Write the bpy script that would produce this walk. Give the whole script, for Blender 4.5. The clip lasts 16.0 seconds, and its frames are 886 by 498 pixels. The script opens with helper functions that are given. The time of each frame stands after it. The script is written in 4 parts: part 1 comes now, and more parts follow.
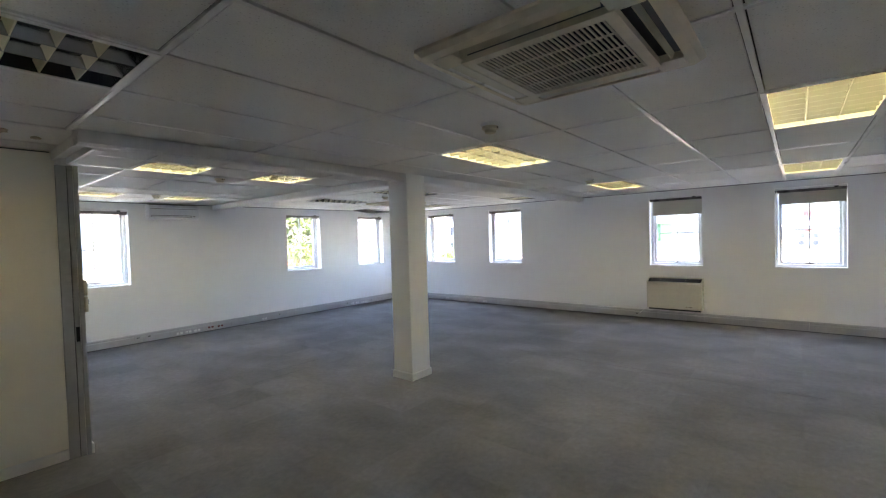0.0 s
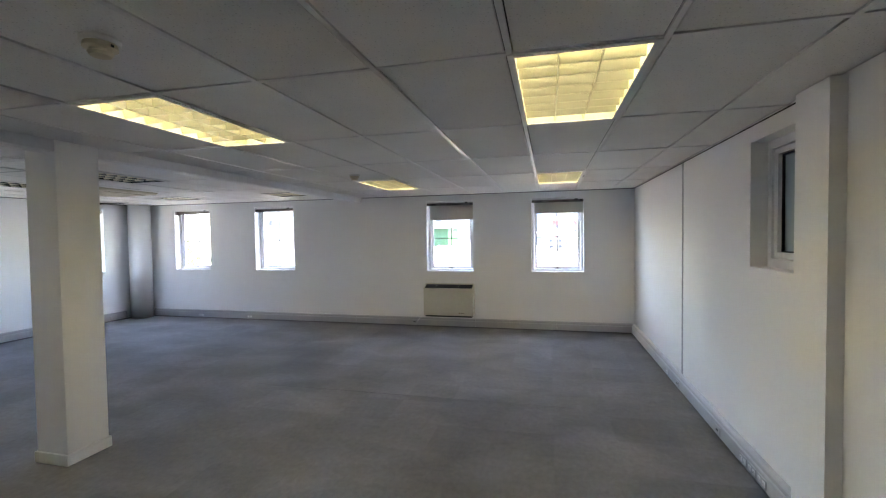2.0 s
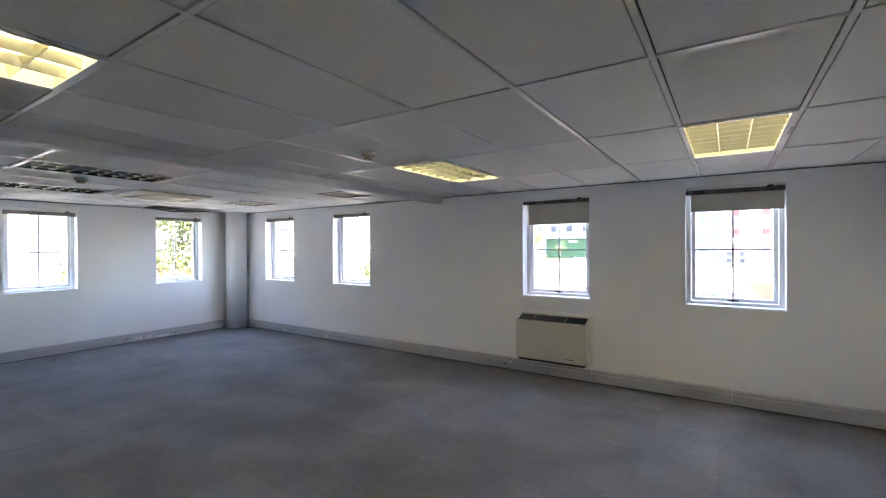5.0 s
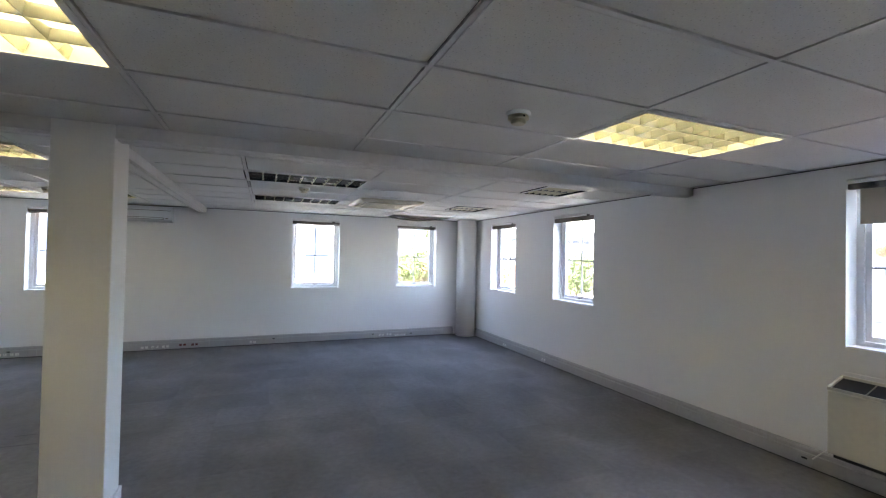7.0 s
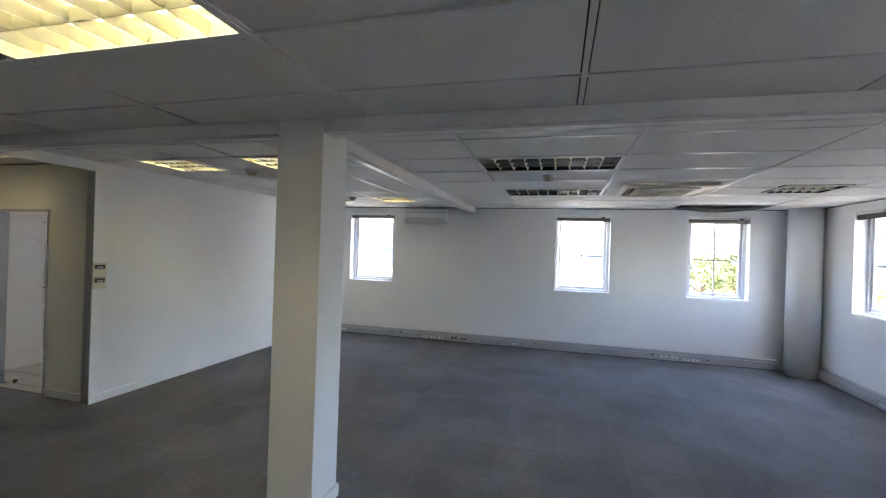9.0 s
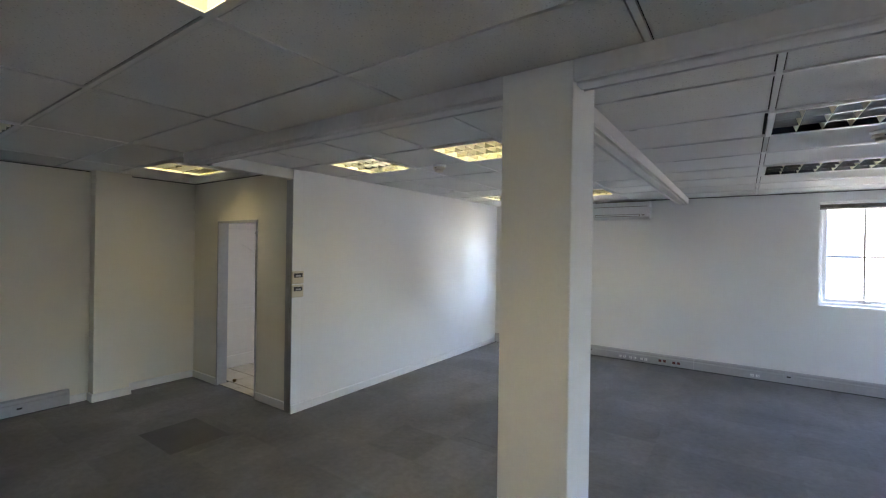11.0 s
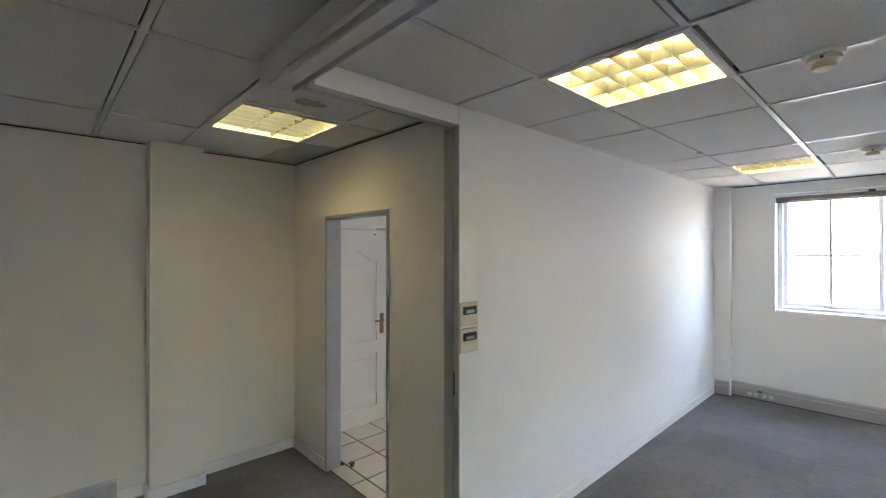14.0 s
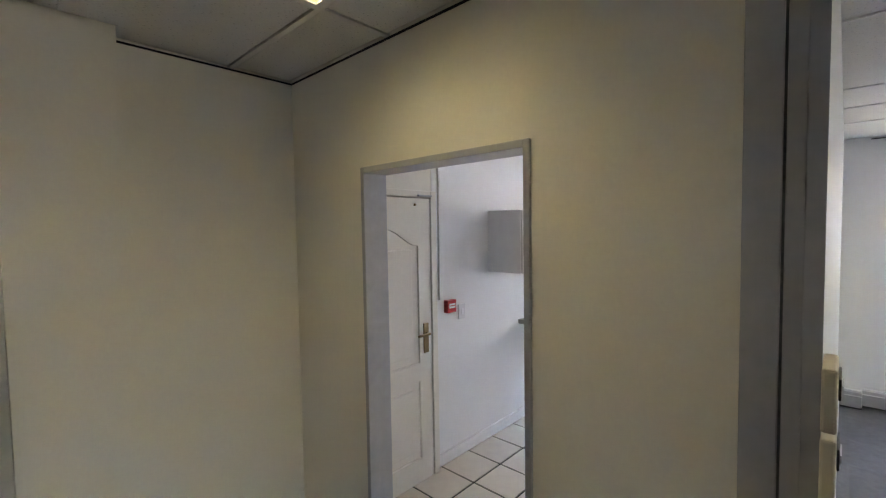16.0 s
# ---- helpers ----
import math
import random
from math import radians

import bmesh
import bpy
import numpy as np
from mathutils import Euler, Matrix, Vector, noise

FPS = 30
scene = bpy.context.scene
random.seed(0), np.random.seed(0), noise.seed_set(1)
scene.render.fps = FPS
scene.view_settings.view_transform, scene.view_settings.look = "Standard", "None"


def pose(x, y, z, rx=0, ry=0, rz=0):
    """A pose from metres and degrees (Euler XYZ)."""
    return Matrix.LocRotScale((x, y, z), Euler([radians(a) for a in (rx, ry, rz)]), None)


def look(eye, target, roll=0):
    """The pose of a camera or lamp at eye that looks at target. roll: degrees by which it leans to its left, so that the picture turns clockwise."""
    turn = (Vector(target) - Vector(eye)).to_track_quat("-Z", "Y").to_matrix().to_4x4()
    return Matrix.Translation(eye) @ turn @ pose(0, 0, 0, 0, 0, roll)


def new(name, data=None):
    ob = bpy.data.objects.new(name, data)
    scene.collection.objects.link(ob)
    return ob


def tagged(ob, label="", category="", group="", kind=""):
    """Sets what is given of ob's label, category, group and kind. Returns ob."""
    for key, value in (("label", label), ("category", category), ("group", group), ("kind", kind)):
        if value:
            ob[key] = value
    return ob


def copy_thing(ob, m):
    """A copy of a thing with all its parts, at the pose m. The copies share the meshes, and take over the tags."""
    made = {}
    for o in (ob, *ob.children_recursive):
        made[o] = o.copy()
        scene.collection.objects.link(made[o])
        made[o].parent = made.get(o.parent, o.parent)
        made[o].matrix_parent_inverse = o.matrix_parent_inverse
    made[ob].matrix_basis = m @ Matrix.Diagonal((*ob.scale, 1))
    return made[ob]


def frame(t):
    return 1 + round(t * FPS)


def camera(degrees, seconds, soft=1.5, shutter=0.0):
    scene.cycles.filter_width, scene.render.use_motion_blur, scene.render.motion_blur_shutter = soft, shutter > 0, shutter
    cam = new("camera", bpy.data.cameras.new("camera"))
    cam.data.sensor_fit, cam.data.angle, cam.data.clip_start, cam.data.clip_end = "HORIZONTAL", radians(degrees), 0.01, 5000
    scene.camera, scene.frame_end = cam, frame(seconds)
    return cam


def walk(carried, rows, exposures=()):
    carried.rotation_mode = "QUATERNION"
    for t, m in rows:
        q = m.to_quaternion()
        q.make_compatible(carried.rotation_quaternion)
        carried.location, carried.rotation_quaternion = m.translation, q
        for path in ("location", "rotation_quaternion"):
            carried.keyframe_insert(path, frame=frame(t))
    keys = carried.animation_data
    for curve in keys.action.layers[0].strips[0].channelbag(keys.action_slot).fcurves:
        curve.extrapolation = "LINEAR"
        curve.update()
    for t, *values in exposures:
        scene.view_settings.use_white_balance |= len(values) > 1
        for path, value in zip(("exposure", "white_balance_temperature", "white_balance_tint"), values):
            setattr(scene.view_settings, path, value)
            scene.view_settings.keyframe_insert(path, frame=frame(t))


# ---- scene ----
cam = camera(91.4, 16.0, soft=1.2)
PATH = [
    (0, (1.967, 1.571, 1.684), (0.698, 3.116, 1.631), -1.7),
    (0.5, (1.911, 1.86, 1.699), (0.908, 3.589, 1.632), -1.5),
    (1, (1.848, 2.181, 1.713), (1.145, 4.052, 1.643), -1.2),
    (1.5, (1.878, 2.468, 1.702), (1.351, 4.395, 1.629), -1.4),
    (2, (1.969, 2.79, 1.701), (1.494, 4.732, 1.637), -0.8),
    (2.5, (2.025, 3.181, 1.687), (1.577, 5.13, 1.647), -0.5),
    (3, (2.077, 3.58, 1.695), (1.602, 5.522, 1.669), -0.2),
    (3.2, (2.12, 3.747, 1.682), (1.612, 5.682, 1.662), -0.0),
    (5.3, (2.032, 5.331, 1.695), (0.808, 6.913, 1.698), -0.1),
    (5.5, (1.992, 5.485, 1.696), (0.686, 6.999, 1.71), 0.2),
    (6, (1.905, 5.83, 1.679), (0.409, 7.157, 1.704), 0.4),
    (6.5, (1.818, 6.15, 1.681), (0.129, 7.221, 1.711), 0.6),
    (7, (1.667, 6.416, 1.668), (-0.183, 7.177, 1.703), 1.1),
    (7.5, (1.53, 6.595, 1.66), (-0.424, 7.022, 1.688), 1.4),
    (8, (1.274, 6.8, 1.685), (-0.723, 6.913, 1.697), 1.7),
    (8.5, (1.001, 6.91, 1.672), (-0.987, 6.694, 1.667), 2.0),
    (9, (0.768, 6.938, 1.678), (-1.164, 6.42, 1.679), 1.9),
    (9.5, (0.591, 6.927, 1.682), (-1.253, 6.151, 1.683), 1.8),
    (10, (0.419, 6.782, 1.668), (-1.354, 5.856, 1.683), 1.6),
    (10.2, (0.382, 6.628, 1.676), (-1.369, 5.662, 1.684), 1.5),
    (12.3, (-0.415, 5.35, 1.672), (-1.881, 3.991, 1.686), 0.4),
    (12.5, (-0.506, 5.185, 1.679), (-1.962, 3.813, 1.692), 0.5),
    (13, (-0.646, 4.791, 1.666), (-2.073, 3.389, 1.683), 0.2),
    (13.5, (-0.761, 4.381, 1.684), (-2.157, 2.949, 1.702), -0.1),
    (14, (-0.929, 4.001, 1.693), (-2.293, 2.539, 1.702), -0.0),
    (14.5, (-1.056, 3.614, 1.676), (-2.404, 2.136, 1.673), -0.1),
    (15, (-1.172, 3.212, 1.686), (-2.521, 1.735, 1.668), -0.1),
    (15.5, (-1.331, 2.836, 1.68), (-2.72, 1.398, 1.636), -0.4),
    (16, (-1.43, 2.448, 1.70), (-2.892, 1.086, 1.604), -0.9),
]
EXPOSURES = [(0.0, 6.0, 7300, 16), (2.5, 5.85, 7250, 17), (5.5, 5.65, 7200, 17), (10.0, 5.6, 7200, 16), (12.5, 6.2, 7250, 17), (14.5, 6.15, 7400, 17), (16.0, 6.1, 7500, 18)]
walk(cam, [(t, look(eye, target, roll)) for t, eye, target, roll in PATH], EXPOSURES)

# ---------------- light of the place ----------------
world = bpy.data.worlds.new("daylight")
scene.world = world
world.use_nodes = True
wn = world.node_tree.nodes
sky = wn.new("ShaderNodeTexSky")
sky.sky_type = "NISHITA"
sky.sun_disc = False
SUN_EL, SUN_AZ = 62.0, 97.0          # the sun stands high in the east; an added block shields the east window
sky.sun_elevation, sky.sun_rotation = radians(SUN_EL), radians(SUN_AZ)
wn["Background"].inputs["Strength"].default_value = 0.15
world.node_tree.links.new(sky.outputs["Color"], wn["Background"].inputs["Color"])
sun = bpy.data.lights.new("sun", "SUN")
sun.energy, sun.angle, sun.color = 2.0, radians(0.5), (1.0, 0.96, 0.9)
sun_ob = new("sun", sun)
az, el = radians(SUN_AZ), radians(SUN_EL)
sun_ob.matrix_world = look((0, 0, 0), (-math.sin(az) * math.cos(el), -math.cos(az) * math.cos(el), -math.sin(el)))
TUBE_POWER = 0.42

# ---------------- materials ----------------
def material(name, color, rough=0.6, metal=0.0, grain=60.0, var=0.08, bump=0.1, depth=0.002, stain=0.6, tint=None, spec=0.5, island=0.0):
    m = bpy.data.materials.new(name)
    m.use_nodes = True
    t = m.node_tree
    n, l = t.nodes, t.links
    b = n["Principled BSDF"]
    co = n.new("ShaderNodeTexCoord")
    fine = n.new("ShaderNodeTexNoise")
    fine.inputs["Scale"].default_value, fine.inputs["Detail"].default_value = grain, 4
    wide = n.new("ShaderNodeTexNoise")
    wide.inputs["Scale"].default_value, wide.inputs["Detail"].default_value = stain, 5
    for x in (fine, wide):
        l.new(co.outputs["Object"], x.inputs["Vector"])
    mix = n.new("ShaderNodeMixRGB")
    mix.inputs["Color1"].default_value = (*[c * (1 - var) for c in color], 1)
    mix.inputs["Color2"].default_value = (*[min(1, c * (1 + var)) for c in (tint or color)], 1)
    add = n.new("ShaderNodeMath")
    add.operation = "ADD"
    half = n.new("ShaderNodeMath")
    half.operation = "MULTIPLY"
    half.inputs[1].default_value = 0.5
    l.new(fine.outputs["Fac"], add.inputs[0])
    l.new(wide.outputs["Fac"], add.inputs[1])
    l.new(add.outputs[0], half.inputs[0])
    ramp = n.new("ShaderNodeValToRGB")
    ramp.color_ramp.elements[0].position, ramp.color_ramp.elements[1].position = 0.36, 0.64
    l.new(half.outputs[0], ramp.inputs["Fac"])
    l.new(ramp.outputs["Color"], mix.inputs["Fac"])
    out = mix.outputs["Color"]
    if island:
        geo = n.new("ShaderNodeNewGeometry")
        mr = n.new("ShaderNodeMapRange")
        mr.inputs["To Min"].default_value, mr.inputs["To Max"].default_value = 1 - island, 1 + island
        l.new(geo.outputs["Random Per Island"], mr.inputs["Value"])
        mul = n.new("ShaderNodeVectorMath")
        mul.operation = "SCALE"
        l.new(out, mul.inputs[0])
        l.new(mr.outputs["Result"], mul.inputs["Scale"])
        out = mul.outputs["Vector"]
    l.new(out, b.inputs["Base Color"])
    b.inputs["Metallic"].default_value = metal
    b.inputs["Specular IOR Level"].default_value = spec
    rr = n.new("ShaderNodeMapRange")
    rr.inputs["To Min"].default_value, rr.inputs["To Max"].default_value = max(0.02, rough - 0.08), min(1, rough + 0.08)
    l.new(wide.outputs["Fac"], rr.inputs["Value"])
    l.new(rr.outputs["Result"], b.inputs["Roughness"])
    if bump:
        bp = n.new("ShaderNodeBump")
        bp.inputs["Strength"].default_value, bp.inputs["Distance"].default_value = bump, depth
        l.new(fine.outputs["Fac"], bp.inputs["Height"])
        l.new(bp.outputs["Normal"], b.inputs["Normal"])
    return m


def glass_material(name, clear=(0.86, 0.87, 0.87)):
    m = bpy.data.materials.new(name)
    m.use_nodes = True
    n, l = m.node_tree.nodes, m.node_tree.links
    n.remove(n["Principled BSDF"])
    tr = n.new("ShaderNodeBsdfTransparent")
    tr.inputs["Color"].default_value = (*clear, 1)
    gl = n.new("ShaderNodeBsdfGlossy")
    gl.inputs["Roughness"].default_value = 0.02
    lw = n.new("ShaderNodeLayerWeight")
    pw = n.new("ShaderNodeMath")
    pw.operation = "POWER"
    pw.inputs[1].default_value = 4.0
    l.new(lw.outputs["Facing"], pw.inputs[0])
    fr = n.new("ShaderNodeMath")
    fr.operation = "MULTIPLY_ADD"
    fr.inputs[1].default_value, fr.inputs[2].default_value = 0.5, 0.03
    l.new(pw.outputs[0], fr.inputs[0])
    mx = n.new("ShaderNodeMixShader")
    l.new(fr.outputs[0], mx.inputs[0])
    l.new(tr.outputs[0], mx.inputs[1])
    l.new(gl.outputs[0], mx.inputs[2])
    l.new(mx.outputs[0], n["Material Output"].inputs["Surface"])
    return m


def glow_material(name, color, strength):
    m = bpy.data.materials.new(name)
    m.use_nodes = True
    b = m.node_tree.nodes["Principled BSDF"]
    b.inputs["Base Color"].default_value = (0.9, 0.9, 0.85, 1)
    b.inputs["Emission Color"].default_value = (*color, 1)
    b.inputs["Emission Strength"].default_value = strength
    return m


M_WALL = material("wall_paint", (0.84, 0.84, 0.835), 0.55, grain=90, var=0.02, bump=0.12, depth=0.002, stain=0.8)
M_WARM = material("cream_paint", (0.82, 0.79, 0.70), 0.55, grain=90, var=0.02, bump=0.12, depth=0.002, stain=0.8)
M_TRIM = material("white_gloss_trim", (0.80, 0.80, 0.79), 0.35, grain=40, var=0.03, bump=0.04)
M_TILE = material("mineral_ceiling_tile", (0.80, 0.80, 0.79), 0.85, grain=170, var=0.06, bump=0.5, depth=0.003, stain=1.2, island=0.035, spec=0.25)
M_BAR = material("ceiling_grid_enamel", (0.74, 0.74, 0.74), 0.3, grain=30, var=0.04, bump=0.02)
# black for dark grilles, and for shade put into colour around the ceiling
M_MATTBLACK = material("matt_black_and_shade", (0.03, 0.03, 0.03), 0.95, bump=0, spec=0.1)
M_ALU = material("white_aluminium_track", (0.72, 0.72, 0.73), 0.42, metal=0.0, grain=25, var=0.05, bump=0.02)
M_JAMB = material("grey_steel_jamb", (0.44, 0.445, 0.46), 0.4, metal=0.3, grain=25, var=0.06, bump=0.03)
M_JAMBD = material("shadow_line_grey", (0.10, 0.105, 0.11), 0.45, metal=0.3, grain=25, var=0.06, bump=0.03)
M_TRUNK = material("grey_trunking", (0.42, 0.42, 0.43), 0.4, grain=30, var=0.06, bump=0.03, stain=1.5)
M_UPVC = material("white_window_frame", (0.82, 0.83, 0.85), 0.3, grain=20, var=0.02, bump=0.02)
M_GBAR = material("grey_glazing_bar", (0.35, 0.36, 0.38), 0.4, grain=20, var=0.03, bump=0.02)
M_BLACK = material("black_plastic", (0.02, 0.02, 0.022), 0.45, grain=40, var=0.1, bump=0.02)
M_BLIND = material("beige_blind_fabric", (0.56, 0.53, 0.46), 0.85, grain=300, var=0.06, bump=0.3, depth=0.001)
M_SLAT = material("taupe_blind_slats", (0.17, 0.145, 0.13), 0.5, grain=30, var=0.08, bump=0.03)
M_DKSLAT = material("dark_blind_slats", (0.045, 0.04, 0.038), 0.5, grain=14, var=0.5, bump=0.05, stain=9, tint=(0.14, 0.13, 0.12))
M_BEIGE = material("aged_ivory_plastic", (0.66, 0.60, 0.47), 0.42, grain=20, var=0.05, bump=0.02, stain=3)
M_HEAT = material("ivory_sheet_steel", (0.60, 0.58, 0.50), 0.4, grain=20, var=0.04, bump=0.02, stain=2)
M_ACW = material("white_ac_plastic", (0.72, 0.73, 0.74), 0.35, grain=20, var=0.03, bump=0.02)
M_GRILLE = material("grey_brown_grille", (0.20, 0.18, 0.15), 0.5, grain=30, var=0.08, bump=0.03)
# the lamps' yellow glow is put into the lit louvre and tray colours
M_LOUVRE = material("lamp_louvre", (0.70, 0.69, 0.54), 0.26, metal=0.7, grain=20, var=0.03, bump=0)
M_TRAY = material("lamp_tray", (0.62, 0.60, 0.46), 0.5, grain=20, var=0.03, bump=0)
# switched-off lights take a darker tray than lit ones
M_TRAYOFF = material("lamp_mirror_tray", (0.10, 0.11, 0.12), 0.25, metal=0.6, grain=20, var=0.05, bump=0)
M_VBLADE = material("cream_louvre_blade", (0.78, 0.74, 0.58), 0.45, grain=20, var=0.04, bump=0)
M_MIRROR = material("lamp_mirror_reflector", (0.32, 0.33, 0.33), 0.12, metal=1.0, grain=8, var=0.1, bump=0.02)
M_TUBE = glow_material("fluorescent_tube", (1.0, 0.92, 0.62), TUBE_POWER)
M_TUBEOFF = material("unlit_tube", (0.5, 0.5, 0.5), 0.3, bump=0)
M_GLASS = glass_material("window_glass")
M_RED = material("red_call_point", (0.55, 0.02, 0.02), 0.4, grain=30, var=0.05, bump=0.02)
M_DULLRED = material("dull_red_plastic", (0.16, 0.035, 0.035), 0.5, grain=30, var=0.1, bump=0.02)
M_BRASS = material("brass", (0.26, 0.18, 0.09), 0.3, metal=1.0, grain=40, var=0.1, bump=0.03)
M_DOOR = material("white_door_paint", (0.80, 0.76, 0.68), 0.4, grain=50, var=0.02, bump=0.05)
M_FTILE = material("cream_floor_tile", (0.66, 0.60, 0.50), 0.25, grain=12, var=0.05, bump=0.02, stain=2)
M_GROUT = material("dark_grout", (0.03, 0.028, 0.026), 0.9, grain=100, var=0.1, bump=0.2)
M_STEELK = material("brushed_steel", (0.45, 0.45, 0.46), 0.35, metal=1.0, grain=40, var=0.05, bump=0.02)
M_STAIN = material("water_stain", (0.50, 0.44, 0.34), 0.9, grain=60, var=0.2, bump=0.2)


def frosted():
    m = material("frosted_glass", (0.30, 0.34, 0.31), 0.5, grain=200, var=0.03, bump=0.25)
    m.node_tree.nodes["Principled BSDF"].inputs["Transmission Weight"].default_value = 0.45
    return m


M_FROST = frosted()


def carpet():
    m = material("grey_carpet", (0.185, 0.185, 0.190), 0.95, grain=420, var=0.28, bump=0.7, depth=0.004, stain=0.55, spec=0.1)
    n, l = m.node_tree.nodes, m.node_tree.links
    b = n["Principled BSDF"]
    src = b.inputs["Base Color"].links[0].from_socket
    co = n["Texture Coordinate"]
    # broad worn lanes and brushed patches
    mp = n.new("ShaderNodeMapping")
    mp.inputs["Scale"].default_value = (1.0, 1.35, 1)
    mp.inputs["Rotation"].default_value = (0, 0, 0.2)
    wv = n.new("ShaderNodeTexNoise")
    wv.inputs["Scale"].default_value, wv.inputs["Detail"].default_value, wv.inputs["Distortion"].default_value = 1.3, 6, 0.5
    l.new(co.outputs["Object"], mp.inputs["Vector"])
    l.new(mp.outputs["Vector"], wv.inputs["Vector"])
    mr = n.new("ShaderNodeMapRange")
    mr.inputs["From Min"].default_value, mr.inputs["From Max"].default_value = 0.35, 0.65
    mr.inputs["To Min"].default_value, mr.inputs["To Max"].default_value = 0.88, 1.12
    l.new(wv.outputs["Fac"], mr.inputs["Value"])
    # half-metre carpet tiles of slightly different shade
    cell = n.new("ShaderNodeVectorMath")
    cell.operation = "SNAP"
    cell.inputs[1].default_value = (0.5, 0.5, 10.0)
    l.new(co.outputs["Object"], cell.inputs[0])
    wn_ = n.new("ShaderNodeTexWhiteNoise")
    l.new(cell.outputs["Vector"], wn_.inputs["Vector"])
    tr = n.new("ShaderNodeMapRange")
    tr.inputs["To Min"].default_value, tr.inputs["To Max"].default_value = 0.93, 1.07
    l.new(wn_.outputs["Value"], tr.inputs["Value"])
    # brushed pile and crumbs, a few centimetres across
    mp2 = n.new("ShaderNodeMapping")
    mp2.inputs["Scale"].default_value = (1.0, 0.75, 1)
    l.new(co.outputs["Object"], mp2.inputs["Vector"])
    pile = n.new("ShaderNodeTexNoise")
    pile.inputs["Scale"].default_value, pile.inputs["Detail"].default_value, pile.inputs["Roughness"].default_value = 22, 7, 0.75
    l.new(mp2.outputs["Vector"], pile.inputs["Vector"])
    pr = n.new("ShaderNodeMapRange")
    pr.inputs["From Min"].default_value, pr.inputs["From Max"].default_value = 0.3, 0.7
    pr.inputs["To Min"].default_value, pr.inputs["To Max"].default_value = 0.85, 1.15
    l.new(pile.outputs["Fac"], pr.inputs["Value"])
    shade = mr.outputs["Result"]
    for other in (tr, pr):
        mu = n.new("ShaderNodeMath")
        mu.operation = "MULTIPLY"
        l.new(shade, mu.inputs[0])
        l.new(other.outputs["Result"], mu.inputs[1])
        shade = mu.outputs[0]
    sc = n.new("ShaderNodeVectorMath")
    sc.operation = "SCALE"
    l.new(src, sc.inputs[0])
    l.new(shade, sc.inputs["Scale"])
    l.new(sc.outputs["Vector"], b.inputs["Base Color"])
    return m


M_CARPET = carpet()

# ---------------- mesh helpers ----------------
def box(bm, x0, y0, z0, x1, y1, z1, bevel=0.0, mi=0):
    vs = [bm.verts.new(p) for p in ((x0, y0, z0), (x1, y0, z0), (x1, y1, z0), (x0, y1, z0), (x0, y0, z1), (x1, y0, z1), (x1, y1, z1), (x0, y1, z1))]
    fs = [bm.faces.new([vs[i] for i in q]) for q in ((3, 2, 1, 0), (4, 5, 6, 7), (0, 1, 5, 4), (1, 2, 6, 5), (2, 3, 7, 6), (3, 0, 4, 7))]
    for f in fs:
        f.material_index = mi
    if bevel:
        es = list({e for f in fs for e in f.edges})
        bmesh.ops.bevel(bm, geom=es, offset=bevel, segments=2, affect="EDGES", profile=0.5)
    return vs


def boxes(*dims, bevel=0.0):
    bm = bmesh.new()
    for d in dims:
        box(bm, *d, bevel=bevel)
    return bm


def prism(bm, outline, axis, a, b):
    """A closed outline (u, v) pushed along an axis from a to b."""
    def at(u, v, w):
        return {"x": (w, u, v), "y": (u, w, v), "z": (u, v, w)}[axis]
    lo = [bm.verts.new(at(u, v, a)) for u, v in outline]
    hi = [bm.verts.new(at(u, v, b)) for u, v in outline]
    k = len(outline)
    bm.faces.new(lo)
    bm.faces.new(hi[::-1])
    for i in range(k):
        bm.faces.new((lo[i], hi[i], hi[(i + 1) % k], lo[(i + 1) % k]))
    bmesh.ops.recalc_face_normals(bm, faces=bm.faces[:])
    return bm


def lathe(bm, profile, cx=0.0, cy=0.0, n=24):
    """Profile of (radius, z) turned about the upright through (cx, cy)."""
    rings = []
    for r, z in profile:
        rings.append([bm.verts.new((cx + r * math.cos(2 * math.pi * i / n), cy + r * math.sin(2 * math.pi * i / n), z)) for i in range(n)])
    for a, b in zip(rings, rings[1:]):
        for i in range(n):
            bm.faces.new((a[i], a[(i + 1) % n], b[(i + 1) % n], b[i]))
    bm.faces.new(rings[0][::-1])
    bm.faces.new(rings[-1])
    bmesh.ops.recalc_face_normals(bm, faces=bm.faces[:])
    return bm


def mesh_of(name, bm, *mats):
    me = bpy.data.meshes.new(name)
    bm.to_mesh(me)
    bm.free()
    for m in mats:
        me.materials.append(m)
    return me


def part(name, bm, mat, parent, label="", smooth=False):
    ob = new(name, mesh_of(name, bm, mat))
    ob.parent = parent
    if smooth:
        for p in ob.data.polygons:
            p.use_smooth = True
    if label:
        ob["label"] = label
    return ob


def structure(name, bm, mat, label, category, *more):
    return tagged(new(name, mesh_of(name, bm, mat, *more)), label, category, kind="structure")


def root(name, label, category, group="", kind="", m=None):
    ob = tagged(new(name), label, category, group, kind)
    ob.empty_display_size = 0.1
    if m is not None:
        ob.matrix_basis = m
    return ob


# ---------------- the plan ----------------
H = 2.445                       # ceiling
XE, XW, YN, YS = 3.37, -6.937, 10.605, 0.37
XD = -2.55                     # wall with the doorway
YP = 2.42                      # partition, its north face
N_WIN = [(-5.98, -5.07), (-3.96, -3.055), (-0.255, 0.63), (1.675, 2.56)]
W_WIN = [(3.0, 3.9), (6.88, 7.765), (8.93, 9.795)]
Z0, Z1 = 1.022, 2.328
T = 0.26


